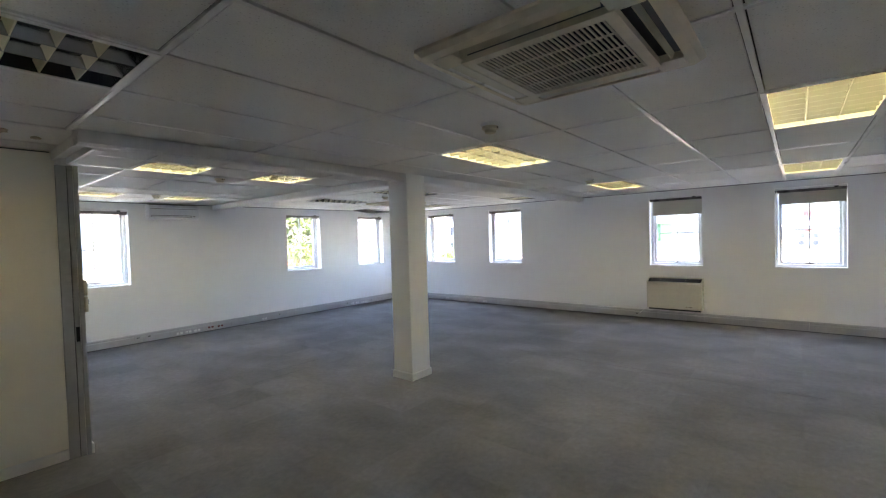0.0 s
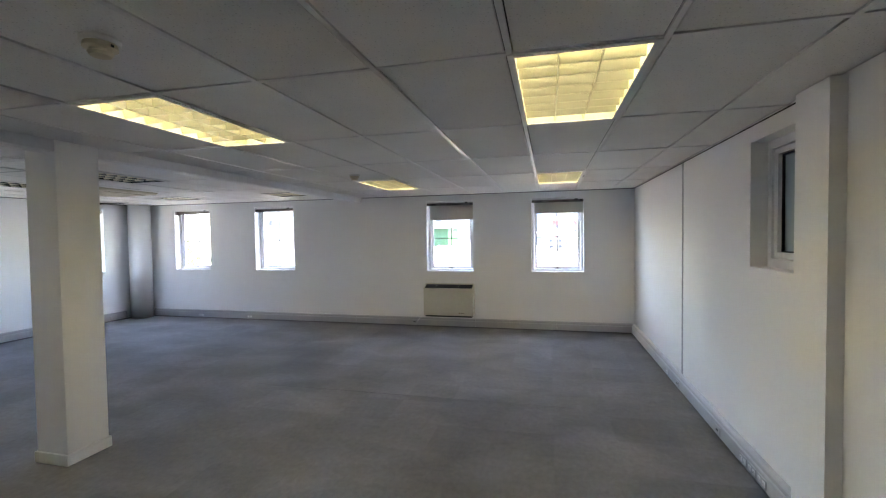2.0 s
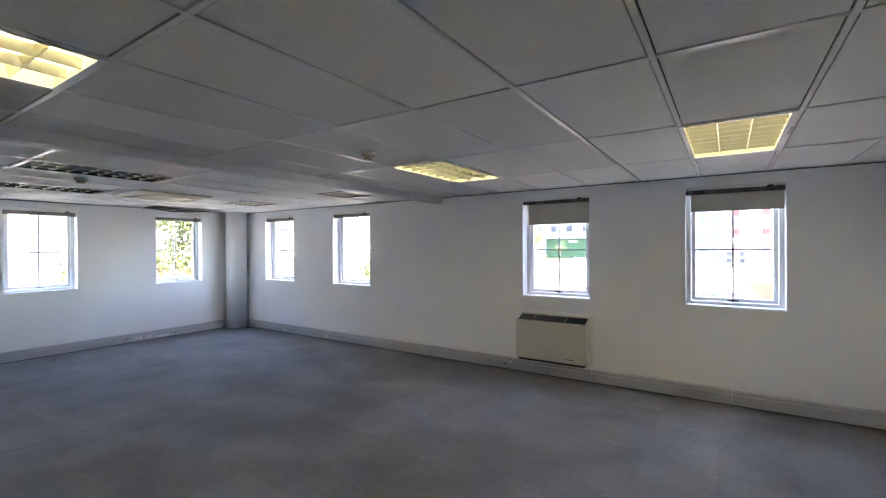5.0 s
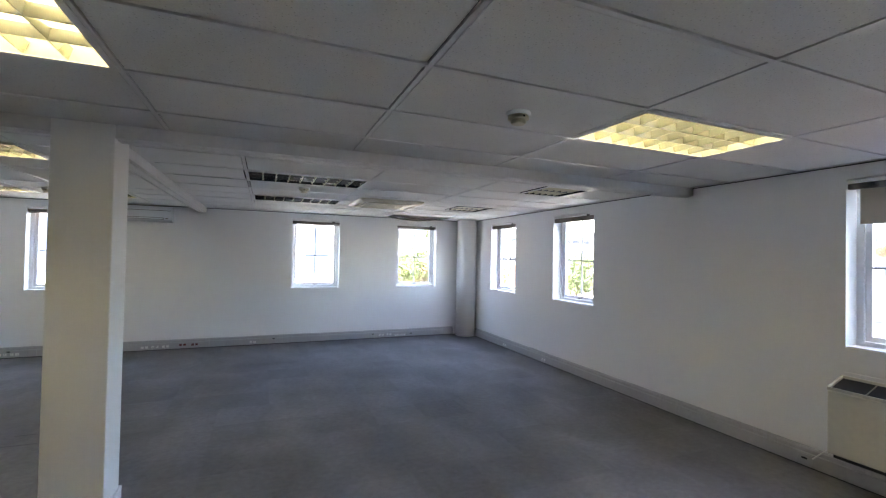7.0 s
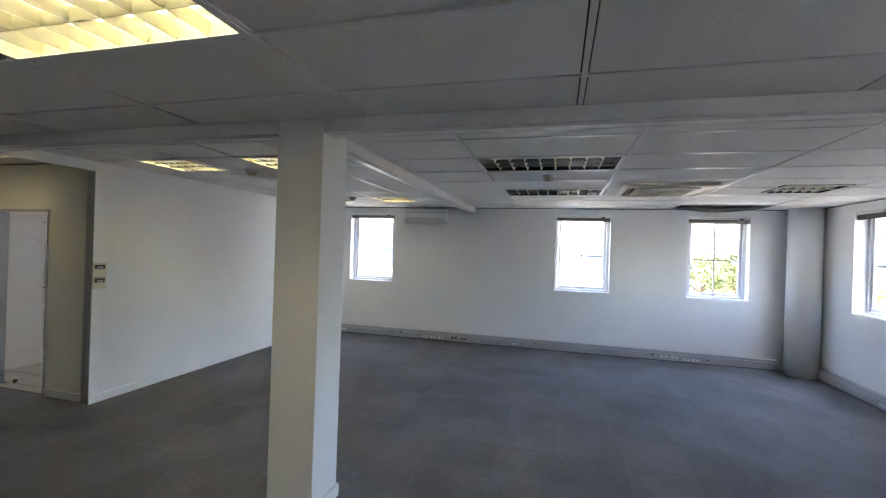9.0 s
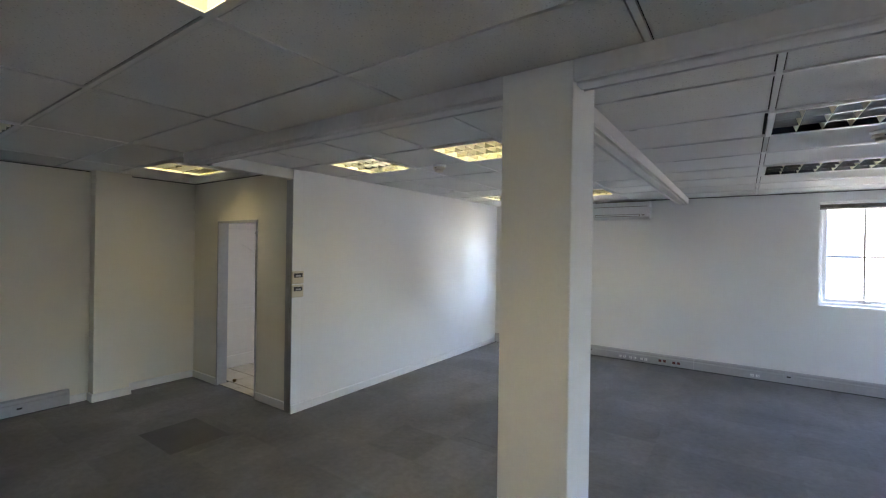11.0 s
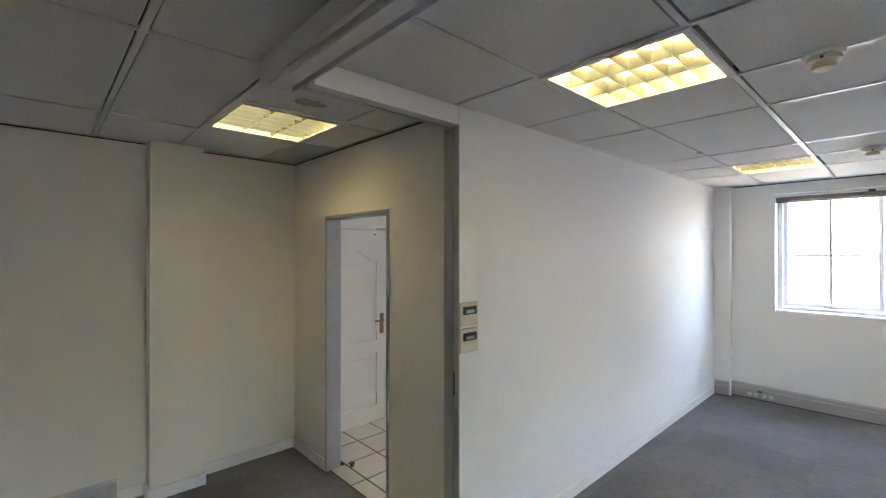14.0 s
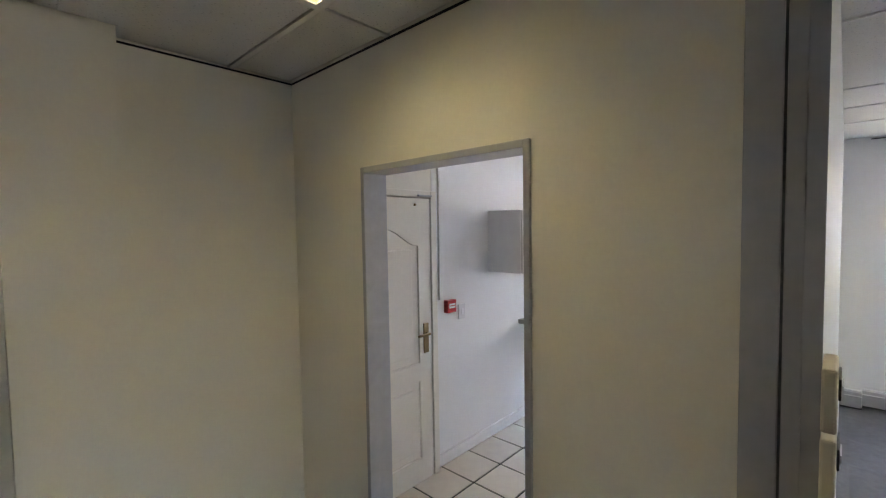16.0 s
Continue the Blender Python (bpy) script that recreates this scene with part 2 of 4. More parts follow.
def wall_run(axis, c0, c1, a0, a1, openings, z_top=H + 0.15):
    """A wall between c0 and c1 in depth that runs from a0 to a1, pierced by openings (a, b, low, high)."""
    bm = bmesh.new()
    def seg(a, b, lo, hi):
        if b - a > 1e-4 and hi - lo > 1e-4:
            if axis == "x":
                box(bm, a, c0, lo, b, c1, hi)
            else:
                box(bm, c0, a, lo, c1, b, hi)
    at = a0
    for a, b, lo, hi in sorted(openings):
        seg(at, a, 0 - 0.2, z_top)
        seg(a, b, -0.2, lo)
        seg(a, b, hi, z_top)
        at = b
    seg(at, a1, -0.2, z_top)
    return bm


structure("wall_north", wall_run("x", YN, YN + T, XW - T, XE + T, [(a, b, Z0, Z1) for a, b in N_WIN]), M_WALL, "white painted plaster wall with four sash windows", "wall")
# the opening at y 1.0 to 1.9 is unseen, added to light the lobby
structure("wall_west", wall_run("y", XW - T, XW, YS - T, YN, [(a, b, Z0, Z1) for a, b in W_WIN] + [(1.0, 1.9, Z0, Z1)]), M_WALL, "white painted plaster wall with deep window openings", "wall")
structure("wall_east", wall_run("y", XE, XE + T, YS - T, YN, [(5.42, 6.32, 1.445, 2.325)]), M_WALL, "white painted plaster wall with one small high window", "wall")
structure("wall_south", wall_run("x", YS - T, YS, XW, XE, []), M_WARM, "cream painted plain wall", "wall")
structure("wall_doorway", wall_run("y", XD - 0.10, XD, YS, 2.284, [(0.945, 1.765, -0.2, 1.96)]), M_WARM, "cream painted partition with a doorway", "wall")
structure("wall_partition", wall_run("x", YP - 0.10, YP, XW, XD - 0.092, []) , M_WALL, "smooth white dry partition wall", "wall")
structure("wall_partition_end", boxes((XD - 0.0915, 2.391, 0, -2.52, YP, H)), M_WALL, "white end of the dry partition", "wall")
structure("floor", boxes((XW - T, YS - T, -0.2, XE + T, YN + T, 0.0)), M_CARPET, "worn dark grey office carpet", "carpet")
bm = boxes((XW, YP, 0, XW + 0.10, YP + 0.17, H))
M_PATCH = material("darker_carpet", (0.125, 0.125, 0.128), 0.95, grain=420, var=0.25, bump=0.7, depth=0.004, stain=1.5, spec=0.1)
structure("carpet_patch_1", boxes((-1.91, 1.79, -0.01, -1.43, 2.40, 0.003)), M_PATCH, "darker square carpet patch let into the floor", "carpet")
M_SEAM = material("carpet_seam", (0.12, 0.12, 0.122), 0.95, grain=300, var=0.2, bump=0.4, spec=0.1)
for k, (x0, y0, x1, y1) in enumerate(((-1.30, 7.118, 2.2, 7.121), (-3.34, 4.4, -3.336, 5.15), (-3.10, 4.1, -3.096, 4.75))):
    structure("carpet_seam_%d" % (k + 1), boxes((x0, y0, -0.01, x1, y1, 0.0012)), M_SEAM, "thin dark seam in the carpet", "carpet seam")
structure("pipe_boxing", bm, M_WALL, "white boxed-in pipe in the corner", "boxing")
structure("pier_east", boxes((XE - 0.075, 5.29, 0, XE, 5.59, H)), M_WALL, "white plastered wall pier", "pier")
structure("pier_south", boxes((-1.80, YS, 0, -1.475, 0.515, H)), M_WARM, "cream plastered wall pier", "pier")
structure("wall_joint_strip", boxes((XE - 0.008, 7.895, 0.16, XE, 7.925, H), bevel=0.002), M_TRUNK, "thin grey cover strip on white wall", "trim")
# rounded corner column
bm = bmesh.new()
lathe(bm, [(0.21, 0.0), (0.21, H)], -6.73, 10.42, 40)
ob = structure("corner_column", bm, M_WALL, "white rounded plaster column in the corner", "column")
for p in ob.data.polygons:
    p.use_smooth = abs(p.normal.z) < 0.5
# square column with its plinth
col = root("column", "white square plastered column with a low skirting", "column", kind="structure")
part("shaft", boxes((-1.863, 5.228, 0, -1.56, 5.545, H - 0.001), bevel=0.006), M_WALL, col)
part("plinth", boxes((-1.877, 5.214, 0, -1.546, 5.559, 0.085), bevel=0.005), M_TRIM, col)

# ---------------- ceiling ----------------
LAMPS_LONG = [(-0.585, 4.62), (1.805, 4.62), (-0.585, 8.22), (1.805, 8.22)]       # lit, 0.6 x 1.2
LAMPS_OFF = [(-3.39, 6.22), (-5.19, 6.24), (-0.585, 1.02)]
LAMPS_SQ = [(-3.11, 4.09), (-3.11, 2.91), (-5.98, 2.91), (-5.98, 4.09), (-2.25, 1.13)]
LAMPS_SQ_OFF = [(-4.99, 9.16), (-2.79, 9.22)]
HOLES = [(x, y, x + 0.6, y + 1.2) for x, y in LAMPS_LONG + LAMPS_OFF] + [(x, y, x + 0.6, y + 0.6) for x, y in LAMPS_SQ + LAMPS_SQ_OFF]
rng = random.Random(5)


def cut_out(r, hole):
    """What is left of rectangle r outside a hole, as rectangles."""
    x0, y0, x1, y1 = r
    a0, b0, a1, b1 = max(x0, hole[0]), max(y0, hole[1]), min(x1, hole[2]), min(y1, hole[3])
    if a1 - a0 < 0.01 or b1 - b0 < 0.01:
        return [r]
    left = [(x0, y0, a0, y1), (a1, y0, x1, y1), (a0, y0, a1, b0), (a0, b1, a1, y1)]
    return [q for q in left if q[2] - q[0] > 0.02 and q[3] - q[1] > 0.02]


def ceiling_field(bm, x0, y0, x1, y1, xl, yl):
    xs = [x0] + [x for x in sorted(xl) if x0 + 0.03 < x < x1 - 0.03] + [x1]
    ys = [y0] + [y for y in sorted(yl) if y0 + 0.03 < y < y1 - 0.03] + [y1]
    for a, b in zip(xs, xs[1:]):
        for c, d in zip(ys, ys[1:]):
            rects = [(a, c, b, d)]
            for h in HOLES:
                rects = [q for r in rects for q in cut_out(r, h)]
            for r in rects:
                lift = rng.uniform(0.002, 0.005)
                vs = box(bm, r[0] + 0.019, r[1] + 0.019, H + lift, r[2] - 0.019, r[3] - 0.019, H + 0.02)
                for v in vs[:4]:
                    v.co.z += rng.uniform(-0.0012, 0.002)
    w = 0.012
    for x in xs[1:-1]:
        cuts = [(y0, y1)]
        for h in HOLES:
            if h[0] + 0.03 < x < h[2] - 0.03:
                cuts = [s for p, q in cuts for s in ((p, min(q, h[1])), (max(p, h[3]), q)) if s[1] - s[0] > 0.02]
        for p, q in cuts:
            box(bm, x - w, p, H - 0.001, x + w, q, H + 0.012, mi=1)
    for y in ys[1:-1]:
        cuts = [(x0, x1)]
        for h in HOLES:
            if h[1] + 0.03 < y < h[3] - 0.03:
                cuts = [s for p, q in cuts for s in ((p, min(q, h[0])), (max(p, h[2]), q)) if s[1] - s[0] > 0.02]
        for p, q in cuts:
            box(bm, p, y - w, H, q, y + w, H + 0.0125, mi=1)


bm = bmesh.new()
GX = [0.015 + 0.6 * k for k in range(-3, 6)]
GY = [7.02 + 1.2 * k for k in range(-6, 4)]
ceiling_field(bm, -1.66, YS, XE, YN, GX, GY)
ceiling_field(bm, XD, YS, -1.66, YP - 0.1, [-2.25], [1.13, 1.73])
ceiling_field(bm, XW, 5.37, -1.66, YN, [-2.19 - 0.6 * k for k in range(8)], [6.23, 7.43, 8.63, 9.83])
ceiling_field(bm, XW, YP - 0.1, -1.66, 5.37, [-2.51, -3.11, -3.68, -4.82, -5.38, -5.98], [2.91, 3.50, 4.09, 4.69])
box(bm, -1.678, YS, H - 0.001, -1.642, 2.26, H + 0.012, mi=1)
box(bm, XD, YP - 0.13, H - 0.001, -1.68, YP - 0.08, H + 0.012, mi=1)


def pit(m):
    n, l = m.node_tree.nodes, m.node_tree.links
    b = n["Principled BSDF"]
    src = b.inputs["Base Color"].links[0].from_socket
    v = n.new("ShaderNodeTexVoronoi")
    v.inputs["Scale"].default_value, v.inputs["Randomness"].default_value = 55, 1.0
    l.new(n["Texture Coordinate"].outputs["Object"], v.inputs["Vector"])
    mr = n.new("ShaderNodeMapRange")
    mr.inputs["From Min"].default_value, mr.inputs["From Max"].default_value = 0.08, 0.22
    mr.inputs["To Min"].default_value, mr.inputs["To Max"].default_value = 0.72, 1.0
    l.new(v.outputs["Distance"], mr.inputs["Value"])
    sc = n.new("ShaderNodeVectorMath")
    sc.operation = "SCALE"
    l.new(src, sc.inputs[0])
    l.new(mr.outputs["Result"], sc.inputs["Scale"])
    l.new(sc.outputs["Vector"], b.inputs["Base Color"])


pit(M_TILE)
structure("ceiling", bm, M_TILE, "suspended ceiling of pale grey mineral tiles in a white grid", "ceiling", M_BAR)
# slab coloured black so the unlit void shows dark between the tiles
structure("slab_above", boxes((XW - T, YS - T, H + 0.151, XE + T, YN + T, H + 0.3)), M_MATTBLACK, "slab above the suspended ceiling, coloured black for the unlit void", "slab")
structure("ceiling_kitchen", boxes((XW, YS, H, XD - 0.1, YP - 0.1, H + 0.03)), M_WALL, "plain white ceiling", "ceiling")
# a tile that sags by the corner, and old damp marks
def blot(cx, cy, r, seed):
    g = random.Random(seed)
    bm = bmesh.new()
    pts = []
    for i in range(22):
        a = 2 * math.pi * i / 22
        q = r * g.uniform(0.65, 1.1)
        pts.append((cx + q * math.cos(a) * 1.4, cy + q * math.sin(a) * 0.8))
    prism(bm, pts, "z", H - 0.0022, H + 0.006)
    return bm


# the shaded gap at the sagging tile is put in as a black crescent
bm = bmesh.new()
arc = [(8.66 + 1.2 * k / 14, H - 0.001 - 0.055 * math.sin(math.pi * k / 14)) for k in range(15)]
prism(bm, arc + [(y, z + 0.012 * math.sin(math.pi * k / 14) + 0.0008) for k, (y, z) in reversed(list(enumerate(arc)))], "x", -6.78, -6.30)
tagged(new("sagging_ceiling_tile", mesh_of("sagging_ceiling_tile", bm, M_MATTBLACK)), "ceiling tile sagging out of the grid, coloured black for its shaded gap", "ceiling tile", kind="structure")
structure("damp_stain", blot(-1.93, 1.93, 0.06, 3), M_STAIN, "brown damp stain on a ceiling tile", "stain")
structure("damp_stain", blot(-2.05, 2.12, 0.035, 4), M_STAIN, "small brown damp stain on a ceiling tile", "stain")

# black strips stand in for the shade line along the wall tops
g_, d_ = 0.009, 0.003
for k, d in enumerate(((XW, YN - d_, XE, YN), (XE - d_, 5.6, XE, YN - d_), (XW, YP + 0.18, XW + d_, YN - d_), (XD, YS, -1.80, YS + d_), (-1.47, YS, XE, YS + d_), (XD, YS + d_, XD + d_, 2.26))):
    structure("ceiling_shade_line_%d" % (k + 1), boxes((d[0], d[1], H - g_, d[2], d[3], H - 0.0005)), M_MATTBLACK, "thin black strip for the shade line where wall meets ceiling", "trim")

# head tracks of the removed partitions
def track(name, axis, a0, a1, c):
    half = [(0.075, 0.0), (0.075, 0.082), (0.066, 0.088), (0.060, 0.088), (0.060, 0.040), (0.036, 0.040), (0.036, 0.086), (0.030, 0.092)]
    prof = [(-u, H - v) for u, v in half] + [(u, H - v) for u, v in reversed(half)]
    bm = bmesh.new()
    prism(bm, [(c + u, v) for u, v in prof], axis, a0, a1)
    return structure(name, bm, M_ALU, "white aluminium partition head track under the ceiling", "head track")


track("head_track_1", "y", 2.25, YN, -1.64)
track("head_track_2", "x", -1.716, XW, 5.375)
structure("header", boxes((-2.514, 2.372, 2.347, -1.716, YP, H)), M_WALL, "white header over the opening beside the partition", "header")
structure("head_channel", boxes((-2.514, 2.262, 2.372, -1.716, 2.282, H), (-2.514, 2.282, 2.40, -1.716, 2.352, H), (-2.514, 2.352, 2.35, -1.716, 2.371, H)), M_ALU, "white aluminium channel under the ceiling", "head track")

# grey steel end post of the partition
post = root("end_post", "grey steel jamb post at the partition's end", "door jamb", kind="structure")
part("flange", boxes((XD - 0.09, 2.285, 0, XD + 0.012, 2.352, 2.345), bevel=0.002), M_JAMB, post)
# thin shadow line between the two faces, put in as dark grey
part("channel", boxes((XD - 0.09, 2.352, 0, XD + 0.002, 2.358, 2.345)), M_JAMBD, post, "groove coloured dark for its shadow line")
part("lip", boxes((XD - 0.09, 2.358, 0, XD + 0.014, 2.3905, 2.345), bevel=0.002), M_JAMB, post)
part("edge_trim", boxes((-2.5195, 2.391, 0, -2.515, YP + 0.001, 2.345)), M_JAMB, post)
part("strike_plate", boxes((XD + 0.0145, 2.363, 0.93, XD + 0.018, 2.386, 1.05), bevel=0.001), M_BLACK, post, "black strike plate")

# doorway lining
lin = root("door_lining", "grey steel lining of an open doorway", "door frame", kind="structure")
part("jamb", boxes((XD - 0.112, 0.945, 0, XD + 0.012, 0.967, 1.96), bevel=0.003), M_JAMB, lin)
part("jamb", boxes((XD - 0.112, 1.743, 0, XD + 0.012, 1.765, 1.96), bevel=0.003), M_JAMB, lin)
part("head", boxes((XD - 0.112, 0.967, 1.935, XD + 0.012, 1.743, 1.96), bevel=0.003), M_JAMB, lin)

# ---------------- skirting and trunking ----------------
def skirt(name, *dims):
    structure(name, boxes(*dims, bevel=0.006), M_TRIM, "low white painted skirting board", "baseboard")


skirt("baseboard_1", (XW + 0.10, YP, 0, -2.51, YP + 0.018, 0.085))
skirt("baseboard_2", (XD, YS + 0.018, 0, XD + 0.018, 0.945, 0.085))
skirt("baseboard_3", (XD, 1.767, 0, XD + 0.017, 2.283, 0.085))
skirt("baseboard_4", (XD, YS, 0, -1.80, YS + 0.018, 0.085))
skirt("baseboard_5", (-1.818, YS + 0.018, 0, -1.457, 0.533, 0.085))
skirt("baseboard_6", (-1.455, YS, 0, -1.31, YS + 0.018, 0.085))


def trunking(name, axis, a0, a1, c, s, breaks=()):
    """Wall trunking on the wall face c, on its side s, with cover joints at breaks."""
    base = root(name, "grey metal skirting trunking with flat covers along the wall", "trunking", kind="structure")
    cuts = [a0] + sorted(breaks) + [a1]
    for a, b in zip(cuts, cuts[1:]):
        prof = [(c, 0.012), (c + s * 0.05, 0.012), (c + s * 0.05, 0.114), (c + s * 0.042, 0.121), (c + s * 0.042, 0.149), (c + s * 0.03, 0.162), (c, 0.162)]
        bm = bmesh.new()
        prism(bm, prof, axis, a + 0.0015, b - 0.0015)
        part("cover", bm, M_TRUNK, base)
    # solid black strip stands for the shadow between covers and floor
    bm = boxes((a0, min(c, c + s * 0.036), 0, a1, max(c, c + s * 0.036), 0.012)) if axis == "x" else boxes((min(c, c + s * 0.036), a0, 0, max(c, c + s * 0.036), a1, 0.012))
    part("shadow_strip", bm, M_BLACK, base)
    return base


trunking("trunking_north", "x", -6.56, XE, YN, -1, (-4.6, -1.70, 0.66, 2.1))
trunking("trunking_west", "y", YP + 0.17, 10.20, XW, 1, (3.2, 5.55, 7.6, 9.6))
trunking("trunking_boxing", "y", YP + 0.02, YP + 0.168, XW + 0.10, 1)
trunking("trunking_east", "y", 5.59, YN - 0.05, XE, -1, (6.9, 8.9))
trunking("trunking_east_end", "y", YS, 5.29, XE, -1, (3.0,))
trunking("trunking_pier", "y", 5.285, 5.595, XE - 0.075, -1)
trunking("trunking_south", "x", -1.31, XE - 0.05, YS, 1, (1.2,))


# ---------------- windows ----------------
def window(name, m, w, h, blind):
    """A window with its inner edge at the wall's face: x along the wall, y outwards, z up from the opening's foot."""
    r = root(name, "white framed window with a slim glazing cross", "window", kind="structure", m=m)
    d0, d1 = 0.15, 0.215
    f = 0.045
    part("window_frame", boxes((0, d0, 0, f, d1, h), (w - f, d0, 0, w, d1, h), (f, d0, 0, w - f, d1, f), (f, d0, h - f, w - f, d1, h)), M_UPVC, r)
    s = 0.04
    a, b = f + 0.004, w - f - 0.004
    c, d = f + 0.004, h - f - 0.004
    part("sash", boxes((a, d0 + 0.018, c, a + s, d1 - 0.01, d), (b - s, d0 + 0.018, c, b, d1 - 0.01, d), (a + s, d0 + 0.018, c, b - s, d1 - 0.01, c + s), (a + s, d0 + 0.018, d - s, b - s, d1 - 0.01, d)), M_UPVC, r)
    part("window_sill", boxes((0.002, 0.006, 0.0, w - 0.002, d0 - 0.002, 0.012), bevel=0.003), M_TRIM, r)
    xm, zm = w / 2, h * 0.475
    ia, ib, ic, id_ = a + s, b - s, c + s, d - s
    part("glazing_bar", boxes((xm - 0.009, d0 + 0.026, ic, xm + 0.009, d1 - 0.018, id_)), M_GBAR, r)
    part("glazing_bar", boxes((ia, d0 + 0.027, zm - 0.009, xm - 0.009, d1 - 0.019, zm + 0.009), (xm + 0.009, d0 + 0.027, zm - 0.009, ib, d1 - 0.019, zm + 0.009)), M_GBAR, r)
    for p0, p1 in ((ia, xm - 0.009), (xm + 0.009, ib)):
        for q0, q1 in ((ic, zm - 0.009), (zm + 0.009, id_)):
            g = part("pane", boxes((p0, d0 + 0.036, q0, p1, d0 + 0.040, q1)), M_GLASS, r)
            g.visible_shadow = False
    hb = bmesh.new()
    box(hb, xm - 0.055, d0 - 0.006, f + 0.012, xm + 0.055, d0 + 0.017, f + 0.026, bevel=0.004)
    box(hb, xm - 0.015, d0 - 0.012, f + 0.006, xm + 0.015, d0 + 0.017, f + 0.034, bevel=0.004)
    part("handle", hb, M_BLACK if blind is None or blind > 0.15 else M_GBAR, r)
    # blind in the head of the opening
    bl = root("blind", "beige roller blind partly lowered below a dark head rail" if blind > 0.15 else "bunched taupe venetian blind drawn up under its head rail", "blind", "window blinds", m=m)
    part("head_rail", boxes((0.004, 0.012, h - 0.032, w - 0.004, 0.06, h - 0.006), bevel=0.003), M_TRIM, bl, "white head rail")
    if blind > 0.15:
        part("cassette_cover", boxes((0.004, 0.012, h - 0.078, w - 0.004, 0.058, h - 0.034), bevel=0.004), M_DKSLAT, bl)
        part("fabric", boxes((0.05, 0.085, h - blind, w - 0.006, 0.088, h - 0.045)), M_BLIND, bl)
        part("bottom_bar", boxes((0.05, 0.08, h - blind - 0.012, w - 0.006, 0.093, h - blind), bevel=0.003), M_BLIND, bl)
    else:
        for i in range(6):
            z = h - 0.040 - i * 0.0075
            part("slat", boxes((0.006, 0.014 + 0.002 * (i % 2), z - 0.0045, w - 0.006, 0.056 + 0.002 * (i % 2), z), bevel=0.0), M_SLAT, bl)
        part("bottom_rail", boxes((0.006, 0.016, h - 0.10, w - 0.006, 0.054, h - 0.086), bevel=0.003), M_SLAT, bl)
        part("wand", boxes((w * 0.94, 0.05, h - 0.62, w * 0.94 + 0.006, 0.056, h - 0.1)), M_TRIM, bl)
    part("bracket", boxes((w * 0.83, 0.004, h - 0.045, w * 0.83 + 0.05, 0.011, h - 0.022)), M_BLACK, bl)
    return r


i = 0
for (a, b), bl in zip(N_WIN, (0.1, 0.1, 0.335, 0.255)):
    i += 1
    window("window_%d" % i, pose(a, YN, Z0), b - a, Z1 - Z0, bl)
for a, b in W_WIN:
    i += 1
    window("window_%d" % i, pose(XW, a, Z0, 0, 0, 90), b - a, Z1 - Z0, 0.1)
# small high window with obscured glass
ew = root("window_8", "small white window with obscured glass", "window", kind="structure", m=pose(XE, 6.32, 1.445, 0, 0, -90))
part("window_frame", boxes((0, 0.11, 0, 0.05, 0.2, 0.88), (0.85, 0.11, 0, 0.9, 0.2, 0.88), (0.05, 0.11, 0, 0.85, 0.2, 0.06), (0.05, 0.11, 0.82, 0.85, 0.2, 0.88)), M_UPVC, ew)
part("sash", boxes((0.055, 0.125, 0.065, 0.10, 0.185, 0.815), (0.80, 0.125, 0.065, 0.845, 0.185, 0.815), (0.10, 0.125, 0.065, 0.80, 0.185, 0.105), (0.10, 0.125, 0.775, 0.80, 0.185, 0.815)), M_UPVC, ew)
part("seal", boxes((0.101, 0.15, 0.106, 0.115, 0.18, 0.774), (0.785, 0.15, 0.106, 0.799, 0.18, 0.774), (0.115, 0.15, 0.106, 0.785, 0.18, 0.116), (0.115, 0.15, 0.764, 0.785, 0.18, 0.774)), M_BLACK, ew, "black rubber seal")
g = part("pane", boxes((0.116, 0.162, 0.117, 0.784, 0.168, 0.763)), M_FROST, ew, "obscured greenish pane")
g.visible_shadow = False


